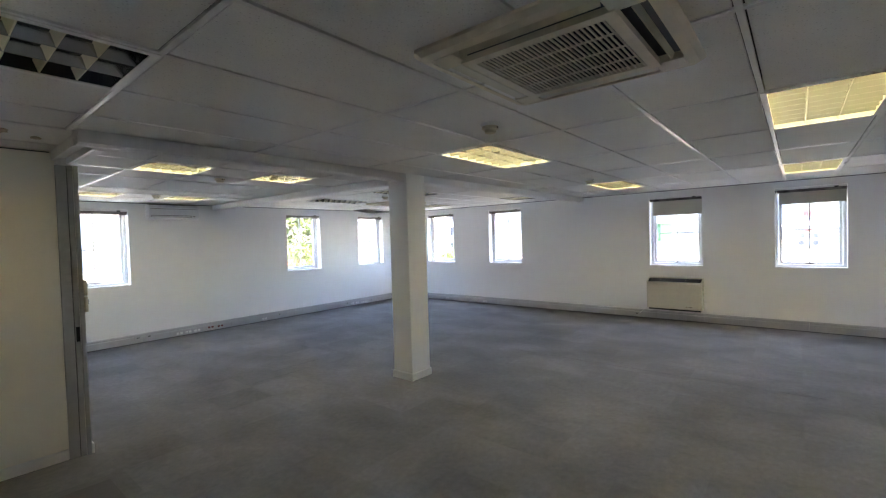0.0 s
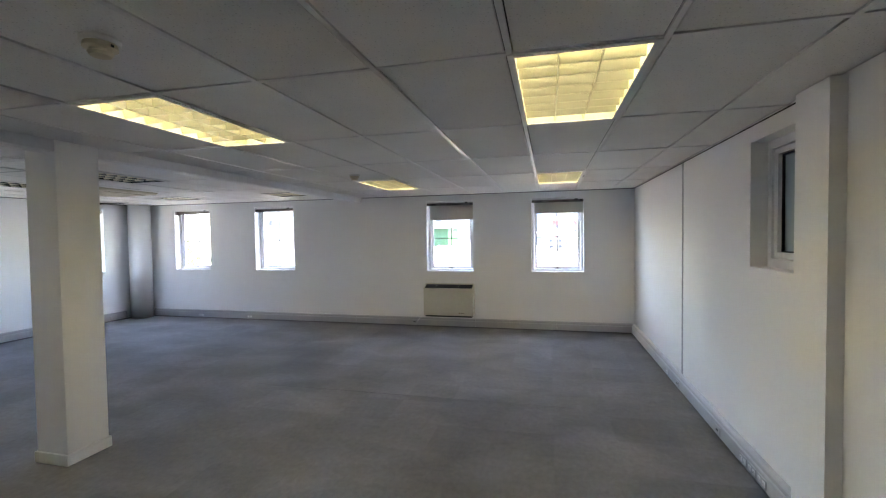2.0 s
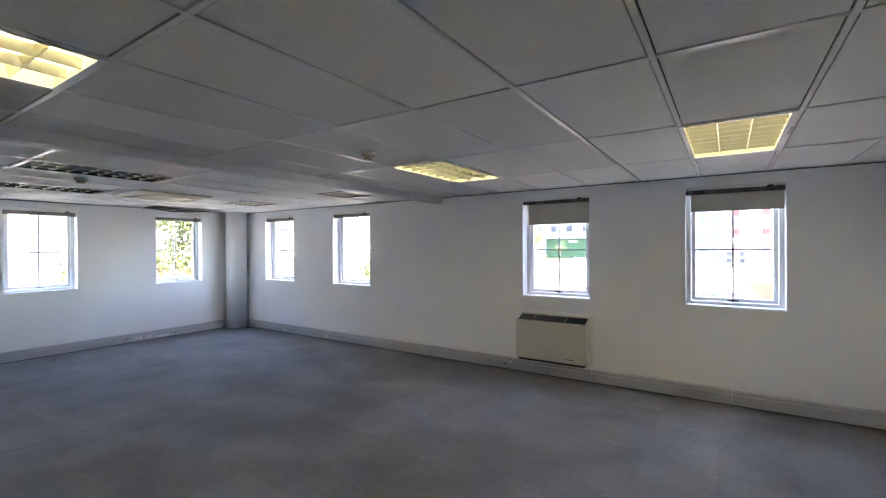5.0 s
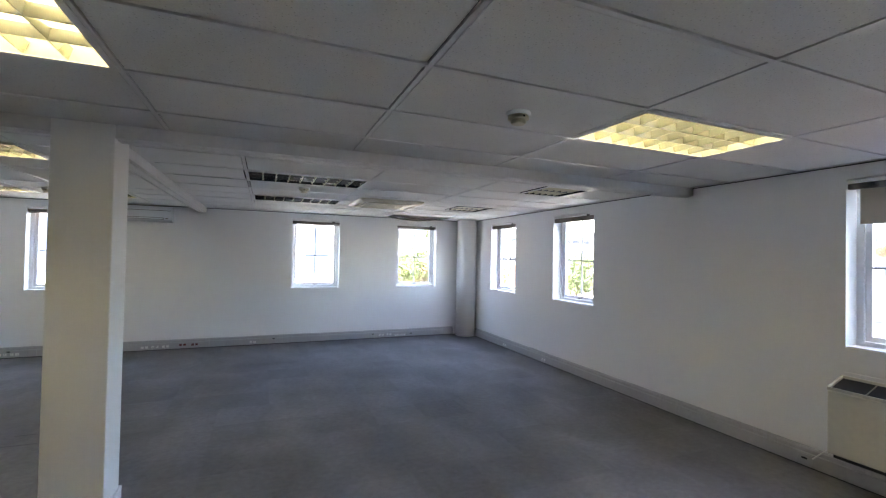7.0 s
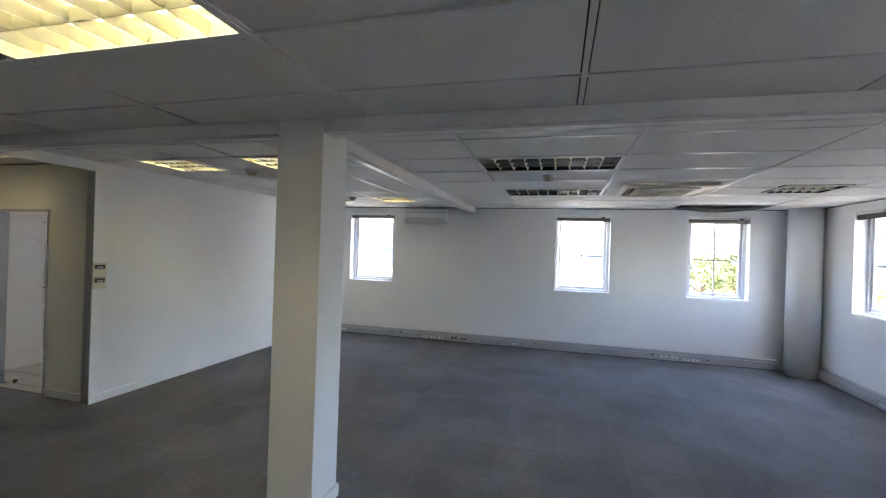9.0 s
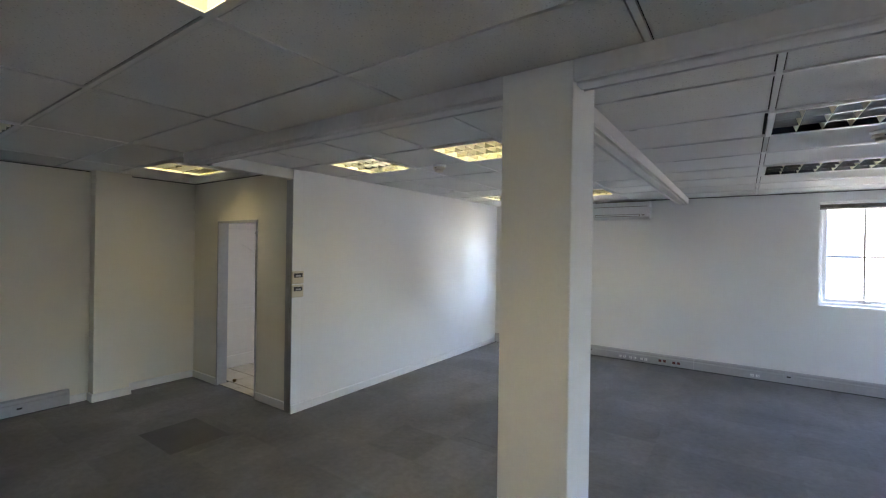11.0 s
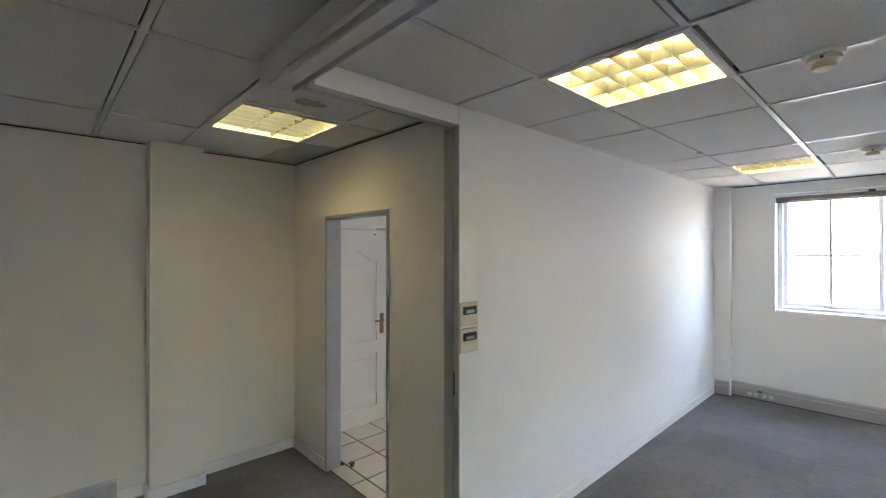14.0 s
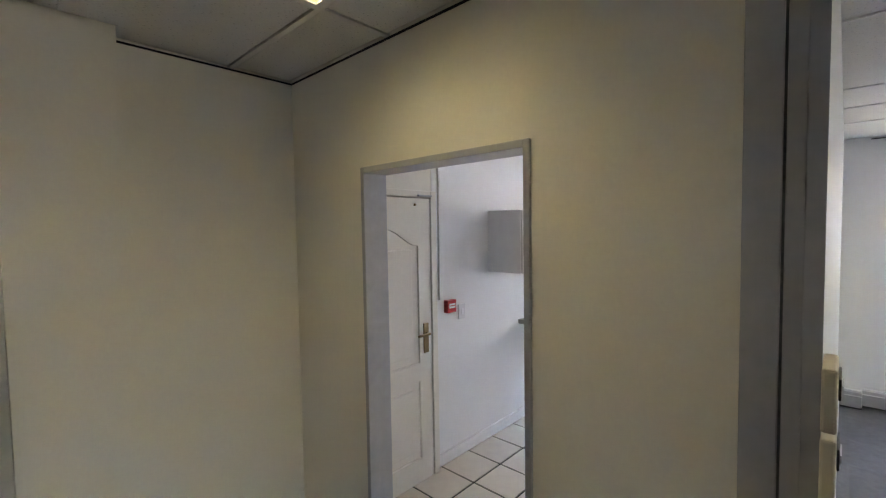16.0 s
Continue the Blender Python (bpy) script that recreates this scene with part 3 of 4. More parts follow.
# ---------------- ceiling lights ----------------
def ceiling_light(w, d, cols, rows, lit):
    r = root("ceiling_light", "recessed fluorescent ceiling light with a white louvre, lit" if lit else "recessed fluorescent ceiling light with a dark louvre, switched off", "ceiling light", "recessed ceiling lights")
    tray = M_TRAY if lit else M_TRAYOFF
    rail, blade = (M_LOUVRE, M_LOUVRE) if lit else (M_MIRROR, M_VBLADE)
    t = 0.012
    part("housing", boxes((t, t, 0.085, w - t, d - t, 0.095), (t, t, 0.0, t + 0.008, d - t, 0.085), (w - t - 0.008, t, 0.0, w - t, d - t, 0.085), (t + 0.008, t, 0.0, w - t - 0.008, t + 0.008, 0.085), (t + 0.008, d - t - 0.008, 0.0, w - t - 0.008, d - t, 0.085)), tray, r)
    part("frame", boxes((0.002, 0.002, -0.006, 0.03, d - 0.002, -0.0005), (w - 0.03, 0.002, -0.006, w - 0.002, d - 0.002, -0.0005), (0.03, 0.002, -0.006, w - 0.03, 0.03, -0.0005), (0.03, d - 0.03, -0.006, w - 0.03, d - 0.002, -0.0005)), M_TRIM, r)
    u0, u1, v0, v1 = 0.03, w - 0.03, 0.03, d - 0.03
    for k in range(cols):
        x = u0 + (u1 - u0) * (k + 0.5) / cols
        bm = bmesh.new()
        ring = [(x + 0.012 * math.cos(a), 0.066 + 0.012 * math.sin(a)) for a in (math.pi * j / 5 for j in range(10))]
        prism(bm, ring, "y", v0 + 0.01, v1 - 0.01)
        part("tube", bm, M_TUBE if lit else M_TUBEOFF, r, "glowing fluorescent tube" if lit else "unlit fluorescent tube")
    for k in range(1, cols):
        x = u0 + (u1 - u0) * k / cols
        bm = bmesh.new()
        prism(bm, [(x - 0.016, 0.045), (x + 0.016, 0.045), (x + 0.002, -0.001), (x - 0.002, -0.001)], "y", v0, v1)
        part("louvre_rail", bm, rail, r)
    me = None
    for k in range(1, rows):
        y = v0 + (v1 - v0) * k / rows
        if me is None:
            bm = bmesh.new()
            wb = 0.017 if lit else 0.02
            prism(bm, [(-wb, 0.05), (wb, 0.05), (0.002, 0.0), (-0.002, 0.0)], "x", u0, u1)
            me = mesh_of("louvre_blade", bm, blade)
        ob = new("louvre_blade", me)
        ob.parent = r
        ob.location = (0, y, 0)
    return r


def place(make, spots):
    first = make()
    first.matrix_basis = spots[0]
    for m in spots[1:]:
        copy_thing(first, m)
    return first


place(lambda: ceiling_light(0.6, 1.2, 3, 8, True), [pose(x, y, H) for x, y in LAMPS_LONG])
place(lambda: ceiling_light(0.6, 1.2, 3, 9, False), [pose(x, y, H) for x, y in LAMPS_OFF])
place(lambda: ceiling_light(0.6, 0.6, 3, 6, True), [pose(x, y, H) for x, y in LAMPS_SQ])
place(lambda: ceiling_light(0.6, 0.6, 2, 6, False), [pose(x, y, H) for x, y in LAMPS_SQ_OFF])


# ---------------- detectors, air conditioning, heater ----------------
def detector():
    r = root("smoke_detector", "round white smoke detector on the ceiling", "smoke detector", "smoke detectors")
    k = 1.22
    bm = bmesh.new()
    part("base", lathe(bm, [(k * u, k * v) for u, v in ((0.052, 0.0), (0.054, -0.008), (0.05, -0.016))], n=28), M_TRIM, r, smooth=False)
    bm = bmesh.new()
    part("head", lathe(bm, [(k * u, k * v) for u, v in ((0.044, -0.0165), (0.046, -0.03), (0.03, -0.034), (0.03, -0.041), (0.034, -0.043), (0.028, -0.052), (0.012, -0.054))], n=28), M_BEIGE, r, smooth=False)
    bm = bmesh.new()
    box(bm, 0.05, -0.005, -0.037, 0.058, 0.005, -0.028)
    part("lamp", bm, M_BLACK, r)
    return r


place(detector, [pose(x, y, H) for x, y in ((0.36, 4.07), (-0.31, 7.65), (-3.10, 3.79), (-5.32, 3.84), (-3.62, 6.82))])


def cassette():
    r = root("ceiling_air_conditioner", "square ivory cassette air conditioner with a central grille", "air conditioner", "cassette air conditioners")
    s = 0.462
    bm = bmesh.new()
    # sloping rim
    def ring(k, z):
        c = 0.03 * k / s
        return [(k - c, -k, z), (k, -k + c, z), (k, k - c, z), (k - c, k, z), (-k + c, k, z), (-k, k - c, z), (-k, -k + c, z), (-k + c, -k, z)]
    levels = [[bm.verts.new(p) for p in ring(k, z)] for k, z in ((s, 0.0), (s, -0.012), (s - 0.02, -0.030), (0.405, -0.038))]
    for a, b in zip(levels, levels[1:]):
        for j in range(8):
            bm.faces.new((a[j], a[(j + 1) % 8], b[(j + 1) % 8], b[j]))
    bmesh.ops.recalc_face_normals(bm, faces=bm.faces[:])
    part("rim", bm, M_BEIGE, r)
    for sx in (-1, 1):
        for sy in (-1, 1):
            part("corner_panel", boxes((sx * 0.345 - 0.054, sy * 0.345 - 0.054, -0.038, sx * 0.345 + 0.054, sy * 0.345 + 0.054, -0.004)), M_BEIGE, r)
    part("plenum", boxes((-0.40, -0.40, -0.006, 0.40, 0.40, -0.002)), M_BLACK, r, "dark air slots")
    for j in range(4):
        shut = j in (3, 0)
        bm = bmesh.new()
        if shut:
            box(bm, -0.285, 0.328, -0.034, 0.285, 0.386, -0.027, bevel=0.003)
        else:
            prism(bm, [(0.352, -0.036), (0.357, -0.037), (0.368, -0.012), (0.363, -0.011)], "x", -0.28, 0.28)
        f = part("air_flap", bm, M_HEAT if shut else M_BEIGE, r)
        f.matrix_basis = pose(0, 0, 0, 0, 0, 90 * j)
        for x in (-0.295, 0.295):
            f = part("slot_end", boxes((x - 0.006, 0.312, -0.036, x + 0.006, 0.399, -0.007)), M_BEIGE, r)
            f.matrix_basis = pose(0, 0, 0, 0, 0, 90 * j)
    part("grille_frame", boxes((-0.31, -0.31, -0.044, -0.265, 0.31, -0.02), (0.265, -0.31, -0.044, 0.31, 0.31, -0.02), (-0.265, -0.31, -0.044, 0.265, -0.265, -0.02), (-0.265, 0.265, -0.044, 0.265, 0.31, -0.02)), M_BEIGE, r)
    part("filter", boxes((-0.266, -0.266, -0.024, 0.266, 0.266, -0.020)), M_MATTBLACK, r, "dark filter")
    me, me2 = None, None
    for j in range(27):
        if me is None:
            me = mesh_of("grille_slat", boxes((-0.265, -0.0032, -0.041, 0.265, 0.0032, -0.035)), M_BEIGE)
            me2 = mesh_of("grille_bar", boxes((-0.004, -0.265, -0.0415, 0.004, 0.265, -0.036)), M_BEIGE)
        ob = new("grille_slat", me)
        ob.parent, ob.location = r, (0, -0.255 + j * 0.0196, 0)
    for j in range(3):
        ob = new("grille_bar", me2)
        ob.parent, ob.location = r, (-0.135 + j * 0.135, 0, 0)
    return r


place(cassette, [pose(1.205, 3.34, H - 0.002, 0, 0, 90), pose(-4.60, 8.05, H - 0.002)])

# split unit on the west wall
sp = root("wall_air_conditioner", "white wall-mounted split air conditioner under the ceiling", "air conditioner", m=pose(XW, 4.165, 2.155, 0, 0, 0))
prof = [(0.0, 0.0), (0.14, 0.0), (0.185, 0.035), (0.195, 0.09), (0.195, 0.20), (0.17, 0.255), (0.0, 0.255)]
bm = bmesh.new()
prism(bm, prof, "y", 0.0, 0.80)
part("body", bm, M_ACW, sp)
part("air_outlet", boxes((0.1845, 0.03, 0.038, 0.1985, 0.68, 0.072), bevel=0.003), M_GRILLE, sp, "dark outlet slot")
part("outlet_flap", boxes((0.192, 0.04, 0.045, 0.203, 0.67, 0.064), bevel=0.003), M_ACW, sp)
part("intake_slot", boxes((0.193, 0.02, 0.182, 0.1975, 0.78, 0.19)), M_GRILLE, sp)
part("top_grille", boxes((0.02, 0.02, 0.256, 0.15, 0.78, 0.275)), M_GRILLE, sp, "dark top grille")
part("display", boxes((0.1925, 0.70, 0.05, 0.1985, 0.74, 0.065)), M_GRILLE, sp)

# fan heater cabinet below the north window
ht = root("fan_coil_heater", "ivory steel fan heater cabinet on the wall", "heater", m=pose(-0.275, YN, 0.235))
part("cabinet", boxes((0, -0.205, 0, 0.92, 0, 0.475), bevel=0.01), M_HEAT, ht)
side = [(-0.205, 0.477), (0.0, 0.477), (0.0, 0.57), (-0.02, 0.57), (-0.205, 0.50)]
for u in (0.0, 0.902):
    bm = bmesh.new()
    prism(bm, side, "x", u, u + 0.018)
    part("top_cheek", bm, M_HEAT, ht)
bm = bmesh.new()
prism(bm, [(-0.195, 0.477), (-0.03, 0.477), (-0.03, 0.552), (-0.195, 0.49)], "x", 0.0185, 0.9015)
part("outlet", bm, M_MATTBLACK, ht, "black sloping air outlet")
part("top_cap", boxes((0.0185, -0.0285, 0.477, 0.9015, 0, 0.57), (0.0185, -0.205, 0.477, 0.9015, -0.1965, 0.50)), M_HEAT, ht)
for j in range(2):
    bm = bmesh.new()
    x = 0.22 + j * 0.42
    prism(bm, [(-0.192, 0.4915), (-0.032, 0.5515), (-0.032, 0.557), (-0.192, 0.497)], "x", x, x + 0.006)
    part("outlet_fin", bm, M_GRILLE, ht)
part("name_plate", boxes((0.70, -0.2075, 0.045, 0.76, -0.2055, 0.058)), M_GRILLE, ht)
part("emblem", boxes((0.66, -0.2075, 0.045, 0.685, -0.2055, 0.06)), M_BRASS, ht)
part("foot", boxes((0.03, -0.18, -0.028, 0.89, -0.02, -0.0005)), M_BLACK, ht)
part("back_plate", boxes((0.90, -0.012, -0.02, 0.965, -0.001, 0.60), (0.02, -0.012, 0.562, 0.899, -0.001, 0.60), bevel=0.002), M_WALL, ht)
# its lead down to the trunking
cu = bpy.data.curves.new("power_lead", "CURVE")
cu.dimensions, cu.bevel_depth = "3D", 0.005
sl = cu.splines.new("BEZIER")
sl.bezier_points.add(2)
for bp, co in zip(sl.bezier_points, ((-0.27, YN - 0.03, 0.25), (-0.35, YN - 0.06, 0.19), (-0.44, YN - 0.058, 0.09))):
    bp.co, bp.handle_left_type, bp.handle_right_type = co, "AUTO", "AUTO"
cu.materials.append(M_TRIM)
tagged(new("power_lead", cu), "thin white power lead from heater to trunking", "cable")


# ---------------- sockets and controls ----------------
def socket(kind):
    """x along the wall, y towards the room."""
    names = {"double": "grey double socket plate with white outlets on trunking", "red": "socket plate with red outlets on the grey trunking", "blank": "grey blank cover plate on the trunking"}
    r = root("socket_outlet", names[kind], "socket", "trunking sockets")
    part("plate", boxes((-0.055, 0, -0.032, 0.055, 0.006, 0.032), bevel=0.002), M_TRUNK, r)
    if kind != "blank":
        for sx in (-0.03, 0.03):
            part("outlet", boxes((sx - 0.019, 0.0062, -0.017, sx + 0.019, 0.0085, 0.017)), M_TRIM if kind == "double" else M_DULLRED, r)
            part("hole", boxes(*[(sx + dx - 0.003, 0.0086, dz - 0.003, sx + dx + 0.003, 0.0095, dz + 0.003) for dx, dz in ((-0.008, -0.005), (0.008, -0.005), (0, 0.008))]), M_BLACK, r)
    else:
        part("knockout", boxes((-0.02, 0.0062, -0.008, 0.02, 0.0085, 0.008)), M_BLACK, r)
    return r


w_d = [(2.80, .06), (2.94, .06), (4.60, .06), (4.75, .06), (4.90, .06), (8.62, .07), (8.78, .07), (8.95, .05), (9.08, .05), (6.25, .06)]
w_r = [(5.15, .075), (5.33, .07)]
w_b = [(2.87, .1), (3.95, .1), (4.12, .1), (6.6, .1), (8.45, .09), (9.25, .07)]
RW = lambda y, z: pose(XW + 0.0505, y, z, 0, 0, -90)
place(lambda: socket("double"), [RW(y, z) for y, z in w_d] + [pose(XE - 0.0505, y, 0.06, 0, 0, 90) for y in (5.98, 6.12, 6.26, 8.3)] + [pose(x, YN - 0.0505, 0.06, 0, 0, 180) for x in (-5.3, -4.1)])
place(lambda: socket("red"), [RW(y, z) for y, z in w_r])
place(lambda: socket("blank"), [RW(y, z) for y, z in w_b] + [pose(XE - 0.0505, 6.75, 0.06, 0, 0, 90), pose(XE - 0.0505, 7.9, 0.06, 0, 0, 90), pose(-0.5, YN - 0.0505, 0.075, 0, 0, 180), pose(-0.93, YS + 0.0505, 0.075)])
# breaker boxes on the partition
def breaker_box():
    r = root("breaker_box", "small ivory breaker box with a dark window flap", "breaker box", "breaker boxes")
    part("body", boxes((-0.068, 0, -0.062, 0.068, 0.024, 0.062), bevel=0.005), M_BEIGE, r)
    part("window_flap", boxes((-0.05, 0.0245, 0.0, 0.05, 0.029, 0.042), bevel=0.002), M_BLACK, r, "smoked flap")
    part("breaker", boxes((-0.03, 0.0295, 0.008, 0.03, 0.032, 0.024)), M_TRUNK, r)
    return r


place(breaker_box, [pose(-2.572, YP, 1.362), pose(-2.572, YP, 1.226)])

# ---------------- the lobby beyond the doorway ----------------
structure("floor_grout", boxes((XW, YS, 0.0005, XD - 0.02, YP - 0.1, 0.004)), M_GROUT, "dark grout bed of a tiled floor", "floor")
tf = root("floor_tiles", "cream ceramic floor tiles with dark joints", "floor", kind="structure")
tm = mesh_of("tile", boxes((0.007, 0.007, 0.0042, 0.293, 0.293, 0.0085)), M_FTILE)
for ix in range(15):
    for iy in range(6):
        ob = new("tile", tm)
        ob.parent, ob.location = tf, (-6.90 + 0.3 * ix, 0.374 + 0.3 * iy, 0)
        if ob.location.x + 0.3 > XD - 0.02 or ob.location.y + 0.3 > YP - 0.1:
            bpy.data.objects.remove(ob)
for y0, y1 in ((0.974, 1.267), (1.281, 1.567), (1.581, 1.74)):
    part("tile", boxes((-2.693, y0, 0.0042, XD - 0.022, y1, 0.0085)), M_FTILE, tf)
dr = root("door_1", "closed white panelled door with a brass handle", "door", kind="structure", m=pose(-3.49, YS, 0.012))
dw, dh = 0.76, 1.885
part("leaf", boxes((0, 0.004, 0, 0.11, 0.04, dh), (dw - 0.11, 0.004, 0, dw, 0.04, dh), (0.11, 0.004, 0, dw - 0.11, 0.04, 0.16), (0.11, 0.004, 0.68, dw - 0.11, 0.04, 0.80), (0.11, 0.004, 0.16, dw - 0.11, 0.026, 0.68), (0.11, 0.004, 0.80, dw - 0.11, 0.026, 1.575)), M_DOOR, dr)
bm = bmesh.new()
arch = [(0.11, dh), (0.11, 1.575)] + [(0.11 + (dw - 0.22) * k / 12, 1.575 + 0.11 * (0.5 - 0.5 * math.cos(2 * math.pi * k / 12)) + 0.0) for k in range(1, 12)] + [(dw - 0.11, 1.575), (dw - 0.11, dh)]
prism(bm, arch, "y", 0.004, 0.04)
part("top_rail", bm, M_DOOR, dr)
part("panel_fill", boxes((0.11, 0.004, 1.575, dw - 0.11, 0.026, 1.70)), M_DOOR, dr)
part("panel", boxes((0.16, 0.026, 0.21, dw - 0.16, 0.035, 0.63), bevel=0.006), M_DOOR, dr)
part("panel", boxes((0.16, 0.026, 0.85, dw - 0.16, 0.035, 1.555), bevel=0.006), M_DOOR, dr)
hb = bmesh.new()
box(hb, 0.032, 0.04, 0.86, 0.078, 0.048, 1.06, bevel=0.003)
pl = part("handle_plate", hb, M_BRASS, dr, "aged brass handle plate")
hb = bmesh.new()
box(hb, 0.048, 0.046, 0.985, 0.062, 0.085, 0.999, bevel=0.003)
box(hb, 0.05, 0.075, 0.984, 0.16, 0.089, 1.0, bevel=0.005)
part("lever", hb, M_BRASS, dr)
part("coat_hook", boxes((0.13, 0.04, 1.835, 0.145, 0.052, 1.85), bevel=0.003), M_BRASS, dr)
fr = root("door_frame_1", "white painted door frame", "door frame", kind="structure", m=pose(-3.49, YS, 0.012))
part("post", boxes((-0.055, 0, 0, -0.004, 0.05, dh + 0.05), bevel=0.004), M_DOOR, fr)
part("post", boxes((dw + 0.004, 0, 0, dw + 0.055, 0.05, dh + 0.05), bevel=0.004), M_DOOR, fr)
part("head", boxes((-0.004, 0, dh + 0.004, dw + 0.004, 0.05, dh + 0.05), bevel=0.004), M_DOOR, fr)
part("closer_arm", boxes((0.0, 0.05, dh + 0.01, 0.12, 0.065, dh + 0.022), bevel=0.002), M_JAMB, fr, "grey metal stop")
skirt("baseboard_7", (XW, YS, 0.011, -3.546, YS + 0.018, 0.10))
structure("wall_lobby", boxes((XW, YS + 0.0005, 0.0, -3.548, YS + 0.004, H)), M_WALL, "white painted lobby wall", "wall")
structure("conduit", boxes((-3.625, YS + 0.004, 1.20, -3.60, YS + 0.022, H), bevel=0.003), M_TRIM, "white mini trunking up the wall", "conduit")
cp = root("fire_call_point", "red break-glass fire call point on the wall", "call point", m=pose(-3.70, YS + 0.004, 1.145))
part("body", boxes((-0.045, 0, -0.045, 0.045, 0.04, 0.045), bevel=0.004), M_RED, cp)
part("glass_label", boxes((-0.03, 0.0405, -0.012, 0.03, 0.043, 0.02)), M_TRIM, cp, "white label strip")
part("lettering", boxes((-0.024, 0.0432, 0.002, 0.024, 0.0438, 0.009)), M_RED, cp)
ls = root("light_switch", "white wall light switch", "switch", m=pose(-3.84, YS + 0.004, 1.085))
part("plate", boxes((-0.037, 0, -0.055, 0.037, 0.012, 0.055), bevel=0.003), M_ACW, ls)
part("rocker", boxes((-0.013, 0.0122, -0.02, 0.013, 0.018, 0.02), bevel=0.002), M_UPVC, ls)
structure("counter_shelf", boxes((-5.4, 0.376, 0.86, -4.60, 1.0, 0.90), bevel=0.004), M_TRUNK, "grey worktop edge", "worktop")
wc = root("wall_cupboard", "white kitchen wall cupboard hung on the lobby wall", "cupboard", m=pose(-5.2, YS + 0.004, 1.35))
part("body", boxes((0, 0, 0, 1.02, 0.30, 0.48), bevel=0.002), M_UPVC, wc)
for x in (0.003, 0.513):
    part("cupboard_door", boxes((x, 0.301, 0.003, x + 0.504, 0.319, 0.477), bevel=0.002), M_UPVC, wc)
    part("handle", boxes((x + 0.235, 0.32, 0.03, x + 0.335, 0.332, 0.04), bevel=0.002), M_STEELK, wc)
ds = root("door_stop", "small round metal door stop on the floor", "door stop", m=pose(-2.72, 1.04, 0.011))
bm = bmesh.new()
part("knob", lathe(bm, [(0.016, 0.0), (0.016, 0.012), (0.022, 0.02), (0.02, 0.034), (0.008, 0.038)], n=18), M_BRASS, ds)

# ---------------- outside ----------------
GZ = -3.4
M_GROUND = material("pale_concrete", (0.20, 0.185, 0.15), 0.9, grain=6, var=0.1, bump=0.2, stain=0.08)
M_SAND = material("dry_yellow_grass", (0.125, 0.095, 0.04), 0.95, grain=5, var=0.1, bump=0.2, stain=0.2)
M_BRICKP = material("red_brick_paving", (0.10, 0.05, 0.035), 0.9, grain=14, var=0.15, bump=0.2, stain=0.4)
M_RENDER = material("white_render", (0.24, 0.24, 0.24), 0.8, grain=8, var=0.04, bump=0.1, stain=0.2)
M_ROOFG = material("grey_roof", (0.09, 0.095, 0.11), 0.6, grain=10, var=0.1, bump=0.1, stain=0.3)
M_GREEN = material("green_steel", (0.010, 0.05, 0.018), 0.6, grain=8, var=0.1, bump=0.05, stain=0.4)
M_SAIL = material("white_shade_cloth", (0.23, 0.23, 0.235), 0.7, grain=30, var=0.03, bump=0.1, stain=0.4)
M_WINDK = material("dark_window", (0.03, 0.035, 0.045), 0.15, grain=4, var=0.3, bump=0)
M_REDP = material("red_panel", (0.13, 0.018, 0.014), 0.6, grain=6, var=0.06, bump=0)
M_BLUE = material("blue_grey_panel", (0.045, 0.065, 0.10), 0.5, grain=6, var=0.06, bump=0)
M_LEAF = material("leaf_green", (0.05, 0.075, 0.022), 0.6, grain=9, var=0.25, bump=0, island=0.4, tint=(0.09, 0.11, 0.03))
M_LEAFY = material("leaf_dry", (0.12, 0.085, 0.035), 0.7, grain=9, var=0.25, bump=0, island=0.3)
M_BARK = material("bark", (0.12, 0.09, 0.06), 0.9, grain=12, var=0.2, bump=0.4)
M_STEEL = material("galvanised_steel", (0.16, 0.17, 0.185), 0.5, metal=0.5, grain=10, var=0.08, bump=0)
M_TERRA = material("terracotta_wall", (0.20, 0.09, 0.055), 0.8, grain=9, var=0.08, bump=0.1)
structure("ground", boxes((-900, -900, GZ - 0.5, 900, 900, GZ)), M_GROUND, "sunlit pale concrete yard", "ground")
structure("pavement", boxes((-3.0, 13.0, GZ, 8.5, 19.0, GZ + 0.02)), M_BRICKP, "red brick paved yard", "pavement")


bm = bmesh.new()
prism(bm, [(22.5, GZ - 0.1), (36.5, 0.75), (49.0, 0.85), (49.0, GZ - 0.1)], "x", -16.0, -3.2)
structure("bank", bm, M_SAND, "dry yellow grass bank rising to the shed", "ground")


bm = bmesh.new()
SLOPE = 0.85 / 2.8
prism(bm, [(y, GZ - 0.1 + (y - 22.5) * SLOPE + d) for y, d in ((23.0, 0.0), (31.8, 0.0), (31.8, 0.05), (23.0, 0.05))], "x", -6.3, -3.21)
structure("paved_slope", bm, M_BRICKP, "red-brown brick paved slope beside the grass", "pavement")


def building(name, label, x0, y0, x1, y1, z_top, face, wins, roof=True, wall=M_RENDER):
    """A block with proud window units on one face: wins rows of (u, z, width, height, material)."""
    r = root(name, label, "building")
    part("wall", boxes((x0, y0, GZ, x1, y1, z_top)), wall, r)
    if roof:
        part("roof", boxes((x0 - 0.3, y0 - 0.3, z_top, x1 + 0.3, y1 + 0.3, z_top + 0.35)), M_ROOFG, r)
    for u, z, w, h, m in wins:
        if face == "s":
            part("window", boxes((u, y0 - 0.06, z, u + w, y0 - 0.003, z + h)), m, r)
        else:
            part("window", boxes((x1 + 0.003, u, z, x1 + 0.06, u + w, z + h)), m, r)
    return r


